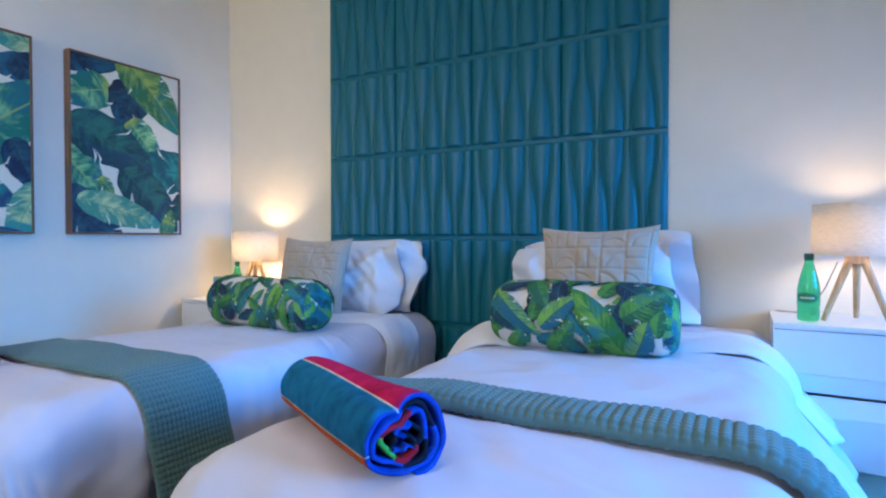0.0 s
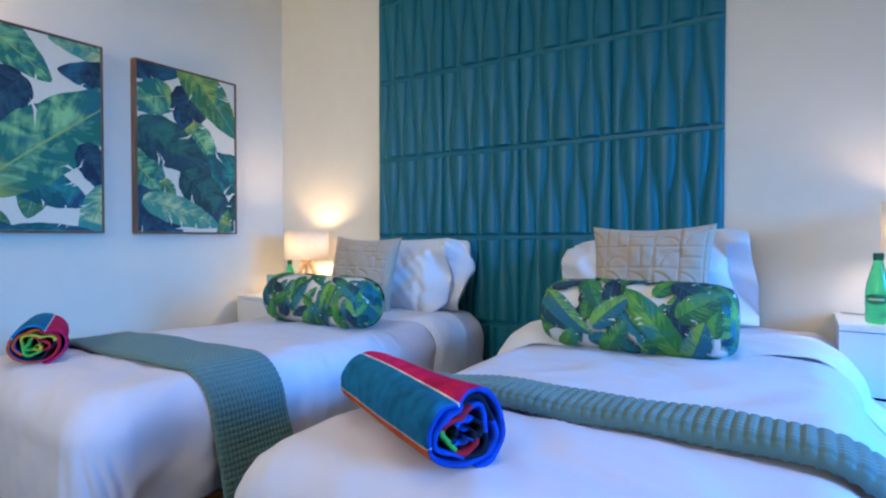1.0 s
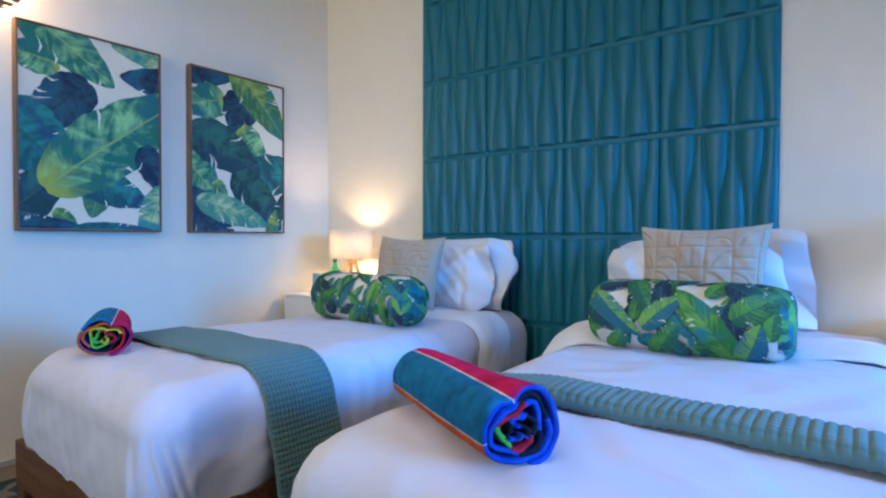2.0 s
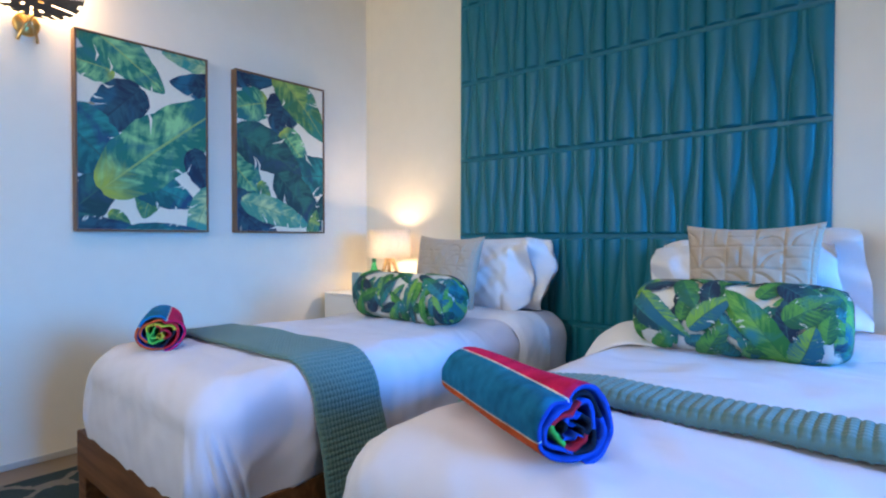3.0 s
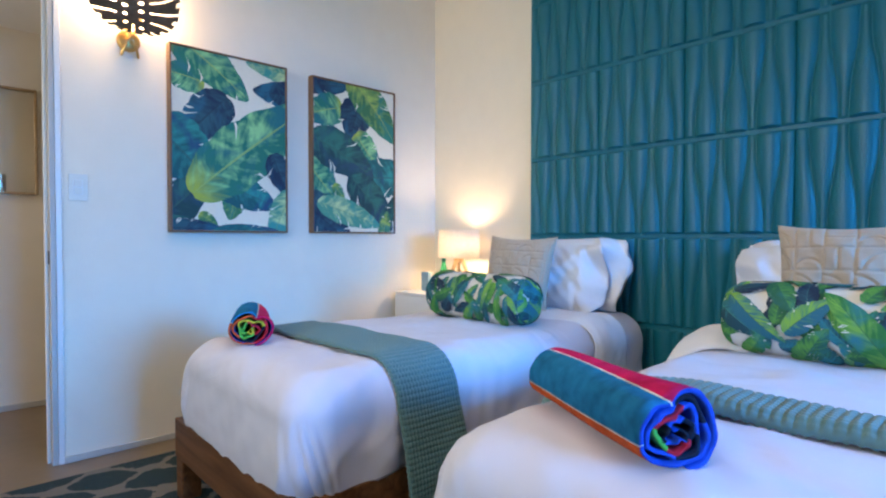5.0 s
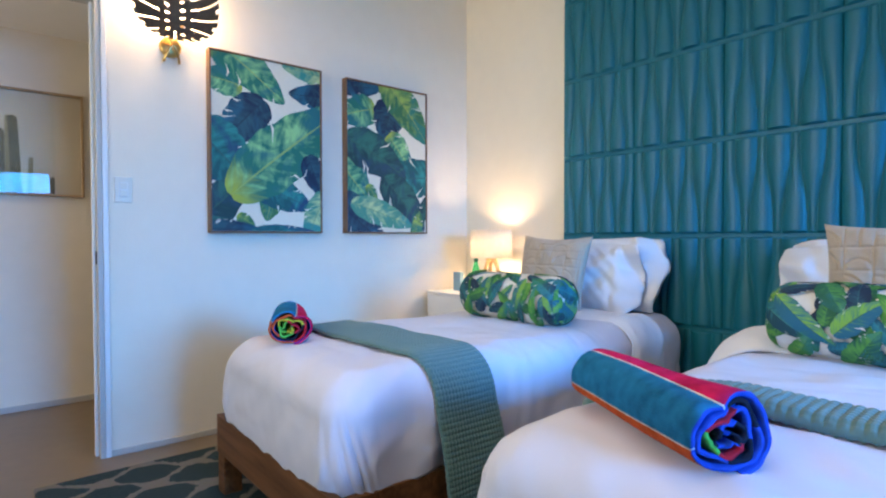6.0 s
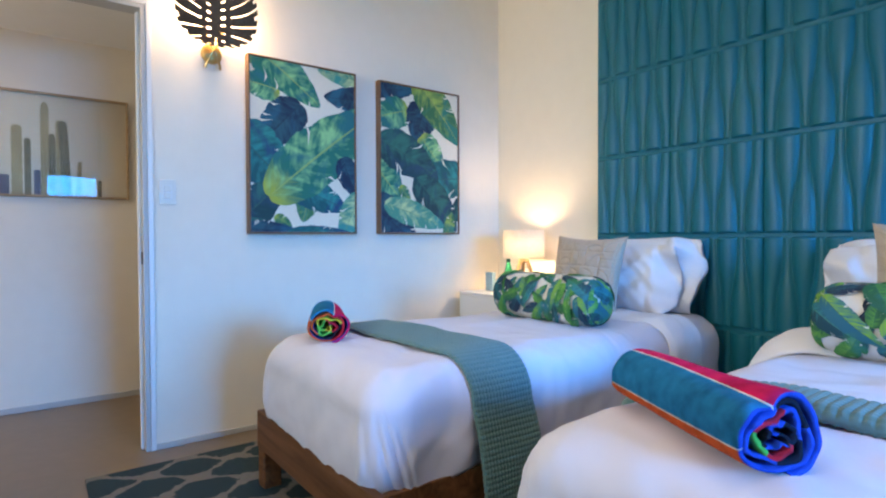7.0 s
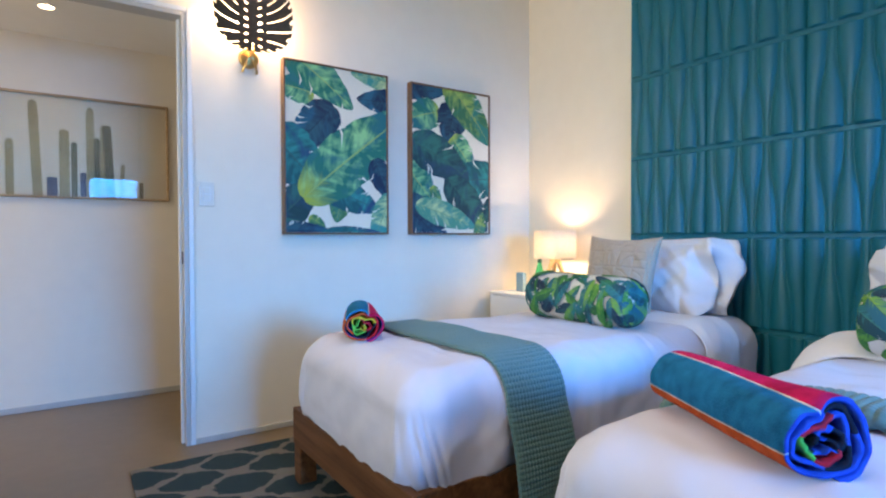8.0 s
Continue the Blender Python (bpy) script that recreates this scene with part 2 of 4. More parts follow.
def bed(cx, y0, top, seed, flare, ext, crown, band, skew, ridge):
    x0, x1 = cx - 0.485, cx + 0.485 + ext
    b = thing("bed", (cx, y0, FL), "single bed with a plain brown wooden frame", "bed", "twin beds")
    for nm, bx in (("foot_rail", (-0.487, 0.487, -0.012, 0.02, 0.165, 0.315)), ("side_rail", (-0.487, -0.457, 0.021, 1.9, 0.165, 0.315)),
                   ("side_rail", (0.457, 0.487, 0.021, 1.9, 0.165, 0.315))):
        part(nm, box_bm(*bx, 0.004), M_BED, b)
    for lx in (-0.484, 0.414):
        for ly in (-0.008, 1.82):
            part("leg", box_bm(lx, lx + 0.07, ly, ly + 0.07, 0, 0.163, 0.004), M_BED, b)
    part("slat_base", box_bm(-0.455, 0.455, 0.03, 1.88, 0.25, 0.29, 0.003), M_BED, b)
    part("mattress", box_bm(-0.445, 0.445, 0.05, 1.89, 0.292, top - FL - 0.045, 0.12, 7), M_SHEET2, b, "mattress in a white fitted sheet", True)

    def puff(U, V, d, over, ux, uy):
        h = 0.009 * wob(U * 2 + seed, V * 2, 1.0, seed) * (1 - 0.7 * ss(0.0, 0.2, d)) + (1 - np.maximum(-ux, 0)) * (0.004 * ss(0, 0.20, over) - 0.012 * ss(0.15, 0.30, over))
        th = np.arctan2(uy, ux)
        corner = np.abs(ux * uy) * 2
        for at, wide, deep in ((-0.20, 0.06, 0.010), (-0.42, 0.05, 0.014), (-0.66, 0.06, 0.011), (-1.05, 0.12, 0.006), (-2.2, 0.12, 0.005)):
            h = h - deep * np.exp(-((th - at - 2.0 * (d - 0.34)) / wide) ** 2) * ss(0.16, 0.30, d) * (1 - 0.6 * ss(0.36, 0.46, d)) * (corner > 1e-6)
        h = h + corner * (0.020 * ss(0.08, 0.26, d) - 0.050 * ss(0.32, 0.48, d))
        side = ss(0.05, 0.3, d) * (1 - corner)
        h = h + 0.006 * np.sin(V * 21 + 2.5 * np.sin(V * 5 + 1.0) + 9 * over) * side * ux ** 2
        h = h + 0.0035 * np.sin(V * 57 + 15 * over + 3 * np.sin(V * 9 + seed)) * side * ux ** 2 * (0.5 + 0.5 * np.sin(V * 6 + seed))
        h = h + 0.0025 * wob(U * 7, V * 5, 1.0, seed + 2) + 0.0015 * np.sin(U * 40 + 5 * np.sin(V * 7)) * np.cos(V * 13 + U * 4)
        near = np.minimum(np.minimum(V - y0, U - x0), 0.45)
        h = h - crown * (1 - ss(0.0, 0.45, near)) * (1 - ss(0.0, 0.12, over))
        return h + flare * np.maximum(ux, 0) * over

    def hem(U, V, ux, uy):
        foot = np.maximum(-uy, 0)
        return (top - 0.215) + foot * 0.085 * ss(-0.35, 0.40, U - cx) + 0.008 * np.sin(U * 23) + 0.006 * np.sin(V * 17)

    P, U, V = drape(x0, x1, y0 - 0.01, y0 + 1.84, "wes", top, top - 0.10, 0.13, 0.0, 170, 190, puff, None, hem)
    cloth("duvet", P, M_SHEET, "plump white cotton duvet tucked over a single bed", "duvet", "duvets", 0.006)

    def turned(U, V, d, over, ux, uy):
        v = (V - V.min()) / (V.max() - V.min())
        h = 0.010 * np.sin(math.pi * np.clip(v * 1.15, 0, 1)) + 0.003 * np.sin(U * 19 + 3 * V) + 0.006 * wob(U * 5, V * 9, 1, seed)
        h = h - crown * (1 - ss(0.0, 0.45, U - x0)) * (1 - ss(0.0, 0.12, over))
        h = h + ridge * (1 - ss(0.05, 0.34, U - x0)) * np.sin(math.pi * np.clip(v, 0, 1)) ** 0.7 * (1 - 0.5 * ss(0.0, 0.15, over))
        return h + flare * (1.03 + 0.22 * ss(0.0, 0.2, v)) * np.maximum(ux, 0) * over + 0.003 + 0.009 * ss(0.0, 0.15, v)

    P, U, V = drape(x0, x1, y0, y0 + 1.70, "we", top, 0.315, 0.13, 0.004, 130, 40, turned, band)
    P[..., 1] += skew * (U - cx) + 0.015 * np.sin(U * 9 + seed)
    cloth("top_sheet", P, M_SHEET2, "white top sheet turned down over the duvet", "sheet", "turned-down sheets", 0.005)


CX_L, CX_R, TOP_L, TOP_R, Y_L, Y_R = -1.70, -0.275, 0.62, 0.65, 0.67, 0.675
bed(CX_L, Y_L, TOP_L, 0.3, 0.0, 0.0, 0.010, (2.03, 2.29), 0.06, 0.0)
bed(CX_R, Y_R, TOP_R, 2.2, 0.75, 0.060, 0.022, (1.87, 2.20), 0.20, 0.05)


# ---- throws ----
def knit(name, color):
    m = mat(name, color, 0.9, var=0.12, scale=14, bump=0.25, bscale=500, sheen=0.3)
    return m


M_THROW = knit("sage_knit", (0.095, 0.198, 0.204))


def throw(cx, y0, top, ya, yb, drop, flare, slant, seed, cell, ext, crown, pile, deep):
    def weave(U, V, d, over, ux, uy):
        q = np.minimum(1, 1.5 * np.abs(np.sin(U * math.pi / cell)))
        p = np.minimum(1, 0.30 + 1.2 * np.abs(np.sin(V * math.pi / (cell * 0.8))))
        rim = np.clip(np.minimum(V - ya, yb - V) / pile, 0, 1)
        dots = np.exp(-7 * (np.sin(U * math.pi / cell) ** 2 + np.sin(V * math.pi / (cell * 0.8)) ** 2))
        h = deep * q * p - 0.8 * deep * dots + pile * np.sqrt(1 - (1 - rim) ** 2)
        near = np.minimum(np.minimum(V - y0, U - cx + 0.485), 0.45)
        h = h - crown * (1 - ss(0.0, 0.45, near)) * (1 - ss(0.0, 0.12, over))
        return h + 0.006 * wob(U * 3, V * 3, 1, seed) + flare * np.maximum(ux, 0) * over + 0.02 * ss(0, 0.2, over)

    P, U, V = drape(cx - 0.485, cx + 0.485 + ext, y0, 2.2, "we", top, drop, 0.13, 0.006, round((0.71 + ext + 2 * drop) / (cell / 6)) + 1, round((yb - ya) / (cell * 0.8 / 6)) + 1, weave, (ya, yb))
    P[..., 1] += slant * (U - cx) + 0.012 * np.sin(U * 5 + seed)
    return cloth("throw_blanket", P, M_THROW, "grey-green waffle-knit throw laid across the bed", "throw", "knitted throws", 0.008)


throw(CX_L, Y_L, TOP_L, 0.963, 1.213, 0.60, 0.12, 0.02, 0.5, 0.016, 0.0, 0.010, 0.012, 0.0058)
throw(CX_R, Y_R, TOP_R, 1.068, 1.205, 0.50, 0.8, -0.03, 1.7, 0.019, 0.060, 0.022, 0.030, 0.0040)


# ---- leaves for the printed fabric and the paintings ----
def leaf_material(name, dark, light, vein, tone, soft=0.35, washes=2.6, veins=0.16, other=None, root=None):
    """Watercolour leaf: u runs along the midrib and v across it, from -1 to 1."""
    m = mat(name, light, 0.75, bump=0.05, bscale=500)
    n, l = m.node_tree.nodes, m.node_tree.links
    uv, sep = n.new("ShaderNodeUVMap"), n.new("ShaderNodeSeparateXYZ")
    uv.uv_map = "leaf"
    l.new(uv.outputs[0], sep.inputs[0])

    def math_node(op, a, b=None):
        k = n.new("ShaderNodeMath")
        k.operation = op
        for idx, x in enumerate((a, b)):
            if x is None:
                continue
            if isinstance(x, (int, float)):
                k.inputs[idx].default_value = x
            else:
                l.new(x, k.inputs[idx])
        return k.outputs[0]

    U, V = sep.outputs[0], sep.outputs[1]
    av = math_node("ABSOLUTE", V)
    comb, st = n.new("ShaderNodeCombineXYZ"), n.new("ShaderNodeTexNoise")
    l.new(math_node("SUBTRACT", math_node("MULTIPLY", U, 16.0), math_node("MULTIPLY", av, 3.4)), comb.inputs[0])
    l.new(math_node("MULTIPLY", V, 1.1), comb.inputs[1])
    st.inputs["Scale"].default_value, st.inputs["Detail"].default_value = 1.0, 4
    l.new(comb.outputs[0], st.inputs["Vector"])
    streak = math_node("MULTIPLY", math_node("SUBTRACT", st.outputs[0], 0.5), 2.6)
    wave = math_node("SINE", math_node("MULTIPLY", math_node("SUBTRACT", math_node("MULTIPLY", U, 1.0), math_node("MULTIPLY", av, 0.22)), 75.0))
    half = math_node("MULTIPLY", math_node("GREATER_THAN", V, 0.0), tone)
    tc, t = n.new("ShaderNodeTexCoord"), n.new("ShaderNodeTexNoise")
    t.inputs["Scale"].default_value, t.inputs["Detail"].default_value, t.inputs["Distortion"].default_value = 8, 4, 1.0
    l.new(tc.outputs["Object"], t.inputs["Vector"])
    wash = math_node("MULTIPLY", math_node("SUBTRACT", t.outputs[0], 0.5), washes)
    f = math_node("ADD", math_node("ADD", math_node("ADD", half, wash), math_node("ADD", math_node("MULTIPLY", wave, veins), streak)), soft)
    f = math_node("SUBTRACT", f, math_node("MULTIPLY", av, 0.4))
    mix = n.new("ShaderNodeMix")
    mix.data_type = "RGBA"
    mix.inputs["A"].default_value, mix.inputs["B"].default_value = (*dark, 1), (*light, 1)
    cl = n.new("ShaderNodeClamp")
    l.new(f, cl.inputs[0])
    l.new(cl.outputs[0], mix.inputs["Factor"])
    tint = mix
    if other:
        t2, r2, tint = n.new("ShaderNodeTexNoise"), n.new("ShaderNodeMapRange"), n.new("ShaderNodeMix")
        t2.inputs["Scale"].default_value, t2.inputs["Detail"].default_value, t2.inputs["Distortion"].default_value = 4.5, 4, 1.5
        r2.inputs["From Min"].default_value, r2.inputs["From Max"].default_value = 0.50, 0.66
        tint.data_type = "RGBA"
        tint.inputs["B"].default_value = (*other, 1)
        l.new(tc.outputs["Object"], t2.inputs["Vector"])
        l.new(math_node("ADD", t2.outputs[0], math_node("MULTIPLY", math_node("SUBTRACT", U, 0.5), 0.16)), r2.inputs[0])
        l.new(r2.outputs[0], tint.inputs["Factor"])
        l.new(mix.outputs["Result"], tint.inputs["A"])
    if root:
        r3, tint2 = n.new("ShaderNodeMapRange"), n.new("ShaderNodeMix")
        r3.inputs["From Min"].default_value, r3.inputs["From Max"].default_value = 0.20, 0.02
        r3.inputs["To Max"].default_value = 0.85
        tint2.data_type = "RGBA"
        tint2.inputs["B"].default_value = (*root, 1)
        l.new(math_node("ADD", U, math_node("MULTIPLY", streak, 0.12)), r3.inputs[0])
        l.new(r3.outputs[0], tint2.inputs["Factor"])
        l.new(tint.outputs["Result"], tint2.inputs["A"])
        tint = tint2
    rib = n.new("ShaderNodeMix")
    rib.data_type = "RGBA"
    rib.inputs["B"].default_value = (*vein, 1)
    l.new(math_node("MULTIPLY", math_node("LESS_THAN", av, 0.035), 0.7), rib.inputs["Factor"])
    l.new(tint.outputs["Result"], rib.inputs["A"])
    l.new(rib.outputs["Result"], n["Principled BSDF"].inputs["Base Color"])
    return m


LEAF_INK = [leaf_material("ink_" + nm, d, li, v, tn, sf, 3.0, 0.14, o) for nm, d, li, v, tn, sf, o in (
    ("lime", (0.02, 0.18, 0.04), (0.17, 0.40, 0.06), (0.03, 0.14, 0.05), 0.55, 0.25, (0.02, 0.20, 0.24)),
    ("green", (0.012, 0.11, 0.05), (0.10, 0.32, 0.05), (0.03, 0.15, 0.08), 0.7, 0.15, (0.015, 0.16, 0.22)),
    ("teal", (0.006, 0.06, 0.085), (0.02, 0.21, 0.25), (0.06, 0.28, 0.20), 0.6, 0.2, (0.03, 0.22, 0.06)),
    ("navy", (0.005, 0.022, 0.055), (0.012, 0.09, 0.12), (0.04, 0.16, 0.16), 0.4, 0.2, (0.01, 0.12, 0.08)),
    ("split", (0.012, 0.13, 0.19), (0.20, 0.42, 0.06), (0.03, 0.10, 0.05), 1.0, 0.0, (0.03, 0.19, 0.10)),
    ("sand", (0.30, 0.30, 0.12), (0.48, 0.46, 0.28), (0.2, 0.3, 0.1), 0.3, 0.3, (0.20, 0.30, 0.10)))]
LEAF_ART = [leaf_material("paint_" + nm, [1.3 * q for q in d], [1.35 * q for q in li], v, tn, sf, 3.6, 0.0, [1.3 * q for q in o], (0.42, 0.48, 0.05) if nm in ("jade", "moss") else None) for nm, d, li, v, tn, sf, o in (
    ("jade", (0.008, 0.13, 0.10), (0.22, 0.46, 0.20), (0.34, 0.46, 0.14), 0.25, 0.30, (0.010, 0.12, 0.14)),
    ("teal", (0.004, 0.075, 0.09), (0.015, 0.20, 0.19), (0.02, 0.10, 0.11), 0.2, 0.45, (0.01, 0.05, 0.12)),
    ("navy", (0.005, 0.018, 0.05), (0.014, 0.07, 0.10), (0.01, 0.03, 0.06), 0.3, 0.35, (0.01, 0.09, 0.15)),
    ("moss", (0.03, 0.13, 0.06), (0.25, 0.36, 0.08), (0.35, 0.42, 0.12), 0.3, 0.35, (0.02, 0.16, 0.13)),
    ("mist", (0.05, 0.22, 0.16), (0.40, 0.48, 0.24), (0.15, 0.30, 0.15), 0.3, 0.45, (0.03, 0.22, 0.20)),
    ("bottle", (0.006, 0.040, 0.05), (0.02, 0.12, 0.10), (0.03, 0.12, 0.10), 0.35, 0.35, (0.012, 0.05, 0.09)))]
M_CANVAS = mat("canvas", (0.80, 0.75, 0.64), 0.85, var=0.04, scale=12, bump=0.15, bscale=600)
M_PRINT = mat("print_cotton", (0.74, 0.72, 0.66), 0.85, var=0.03, scale=12, bump=0.1, bscale=500)


def leaf_patch(bm, uvl, x, y, ang, length, width, bend, idx, rng, nu=40, nv=8, torn=0.25, slits=0):
    """One leaf in the plane: its base at x, y, running along ang (degrees)."""
    c, sn = math.cos(radians(ang)), math.sin(radians(ang))
    cuts = [(rng.uniform(0.15, 0.95), rng.choice((-1, 1)), rng.uniform(0.15, 0.5)) for _ in range(9)]
    rows = []
    for i in range(nu + 1):
        u = i / nu
        w = width / 2 * (math.sin(math.pi * min(1, u * 0.985 + 0.008) ** 0.78) ** 0.70)
        row = []
        for j in range(nv + 1):
            v = j / nv * 2 - 1
            ww = w
            for cu, cs, cd in cuts:
                if cs * v > 0:
                    ww *= 1 - torn * cd * 2.2 * math.exp(-((u - cu) / 0.010) ** 2) * abs(v)
            ww *= 1 + 0.03 * math.sin(u * 31 + idx + v)
            a, b = u * length - abs(v) * ww * 0.25 * (1 - u), v * ww + bend * length * (u * u - u) * 1.0
            vt = bm.verts.new((x + a * c - b * sn, y + a * sn + b * c, 0))
            row.append((vt, u, v))
        rows.append(row)
    for i in range(nu):
        for j in range(nv):
            quad = (rows[i][j], rows[i + 1][j], rows[i + 1][j + 1], rows[i][j + 1])
            f = bm.faces.new([q[0] for q in quad])
            f.material_index, f.smooth = idx, True
            for lp, q in zip(f.loops, quad):
                lp[uvl].uv = (q[1], q[2])
    # pale splits that run in from the rim
    for _ in range(slits):
        u, sg, deep = rng.uniform(0.2, 0.9), rng.choice((-1, 1)), rng.uniform(0.25, 0.6)
        w = width / 2 * (math.sin(math.pi * u ** 0.78) ** 0.70)
        lean, hw = rng.uniform(0.2, 0.9) * w, 0.0035 + 0.02 * width
        mid = bend * length * (u * u - u)
        kite = ((u * length + 0.12 * w, sg * w * 1.12), (u * length + hw, sg * w * 0.8), (u * length - lean * deep, sg * w * (1 - deep)), (u * length - hw * 0.6, sg * w * 0.8))
        vs = [bm.verts.new((x + a * c - (b + mid) * sn, y + a * sn + (b + mid) * c, 0.00003)) for a, b in kite]
        f = bm.faces.new(vs if sg < 0 else vs[::-1])
        f.material_index = 6


def clip_rect(bm, x0, x1, y0, y1):
    for co, no in (((x0, 0, 0), (-1, 0, 0)), ((x1, 0, 0), (1, 0, 0)), ((0, y0, 0), (0, -1, 0)), ((0, y1, 0), (0, 1, 0))):
        bmesh.ops.bisect_plane(bm, geom=bm.verts[:] + bm.edges[:] + bm.faces[:], plane_co=co, plane_no=no, clear_outer=True)


def leaf_mesh(name, leaves, inks, place, clip, parent, seed, torn=0.25, step=0.0004, slits=0):
    """Leaves laid one over the other, clipped and then carried onto their surface by place(x, y, lift)."""
    rng = random.Random(seed)
    whole = bpy.data.meshes.new(name)
    out = bmesh.new()
    ol = out.loops.layers.uv.new("leaf")
    for k, (x, y, ang, ln, wd, bend, idx) in enumerate(leaves):
        bm = bmesh.new()
        uvl = bm.loops.layers.uv.new("leaf")
        leaf_patch(bm, uvl, x, y, ang, ln, wd, bend, idx, rng, torn=torn, slits=slits)
        clip_rect(bm, *clip)
        lift = 0.0008 + step * k
        made = {v: out.verts.new(place(v.co.x, v.co.y, lift + v.co.z)) for v in bm.verts}
        for f in bm.faces:
            try:
                g = out.faces.new([made[v] for v in f.verts])
            except ValueError:
                continue
            g.material_index, g.smooth = f.material_index, True
            for a, b in zip(g.loops, f.loops):
                a[ol].uv = b[uvl].uv
        bm.free()
    out.to_mesh(whole)
    out.free()
    for m in inks:
        whole.materials.append(m)
    ob = new(name, whole)
    ob.parent = parent
    return ob


def between(x0, y0, x1, y1, w, bend, idx):
    """A leaf from its base to its tip."""
    return (x0, y0, math.degrees(math.atan2(y1 - y0, x1 - x0)), math.hypot(x1 - x0, y1 - y0), w, bend, idx)


M_FRAME = wood("frame_wood", (0.13, 0.065, 0.03), (0.24, 0.13, 0.065), 2.0, 0.5, 2)


def painting(y0, y1, z0, z1, leaves, seed, label):
    p = thing("framed_painting", (WX, (y0 + y1) / 2, (z0 + z1) / 2), label, "painting", "leaf paintings")
    w, h, dep, t = y1 - y0, z1 - z0, 0.05, 0.010
    part("canvas", box_bm(0.004, dep - 0.008, -w / 2 + t, w / 2 - t, -h / 2 + t, h / 2 - t), M_CANVAS, p)
    for nm, bx in (("frame_side", (0.001, dep, -w / 2, -w / 2 + t - 0.001, -h / 2, h / 2)), ("frame_side", (0.001, dep, w / 2 - t + 0.001, w / 2, -h / 2, h / 2)),
                   ("frame_rail", (0.001, dep, -w / 2 + t, w / 2 - t, -h / 2, -h / 2 + t - 0.001)), ("frame_rail", (0.001, dep, -w / 2 + t, w / 2 - t, h / 2 - t + 0.001, h / 2))):
        part(nm, box_bm(*bx, 0.0015), M_FRAME, p, "thin brown wooden frame")
    scaled = []
    for x0, ya, x1, yb, wd, bend, idx in leaves:
        scaled.append(between((x0 - 0.5) * w, (0.5 - ya) * h, (x1 - 0.5) * w, (0.5 - yb) * h, wd * w * 0.95, bend, idx))
    leaf_mesh("painted_leaves", scaled, LEAF_ART + [M_CANVAS], lambda a, b, lift: (dep - 0.008 + lift, a, b), (-w / 2 + t, w / 2 - t, -h / 2 + t, h / 2 - t), p, seed, 0.05, 0.0001, 4)


painting(0.836, 1.460, 1.022, 1.957, [
    (1.12, 0.05, 0.62, 0.02, 0.20, 0.05, 4), (0.27, 0.18, -0.08, 0.15, 0.26, 0.1, 0), (0.00, -0.06, 0.64, 0.24, 0.36, -0.10, 0),
    (1.16, 0.15, 0.68, 0.17, 0.25, -0.1, 2), (0.46, 0.24, 0.08, 0.52, 0.38, 0.06, 2), (-0.12, 0.42, 0.34, 0.72, 0.52, 0.05, 1), (-0.16, 0.97, 0.30, 0.68, 0.36, 0.1, 5),
    (0.56, 0.72, 0.47, 0.93, 0.24, 0.05, 3), (0.36, 0.72, 0.90, 0.85, 0.30, -0.06, 1), (0.30, 0.66, 0.50, 0.46, 0.24, 0.1, 1),
    (0.17, 0.79, 1.26, 0.20, 0.56, -0.05, 0), (0.86, 0.53, 1.03, 0.78, 0.24, 0.1, 2), (1.06, 0.74, 0.84, 1.06, 0.26, 0.08, 4), (0.22, 0.90, 0.37, 0.96, 0.11, 0.0, 3),
    (-0.08, 0.97, 0.40, 0.975, 0.16, 0.05, 2), (0.34, 0.99, 0.92, 0.99, 0.14, 0.05, 1)], 5, "tall watercolour of banana leaves in a thin wooden frame")
painting(1.618, 2.233, 1.022, 1.952, [
    (-0.10, 0.05, 0.44, 0.02, 0.22, 0.1, 2), (0.34, 0.17, -0.08, 0.26, 0.34, 0.1, 0), (0.56, 0.10, 0.44, 0.38, 0.40, 0.1, 2),
    (0.50, 0.33, 0.78, 0.53, 0.30, 0.1, 0), (0.42, -0.05, 1.0, 0.36, 0.40, -0.14, 3), (-0.12, 0.48, 0.24, 0.76, 0.46, 0.1, 0),
    (1.12, 0.60, 0.40, 0.64, 0.44, 0.05, 1), (-0.02, 0.38, 0.72, 0.62, 0.44, -0.14, 5), (0.44, 0.62, 0.96, 0.98, 0.40, -0.06, 5), (0.24, 0.68, 0.36, 0.77, 0.12, 0.0, 3),
    (-0.10, 0.78, 0.44, 1.06, 0.46, 0.1, 2), (0.06, 0.80, 0.80, 0.95, 0.28, -0.05, 4), (1.10, 0.74, 0.90, 0.92, 0.22, 0.1, 5), (0.82, 1.04, 0.90, 0.84, 0.16, 0.1, 3)],
    9, "watercolour of dark banana leaves in a thin wooden frame")


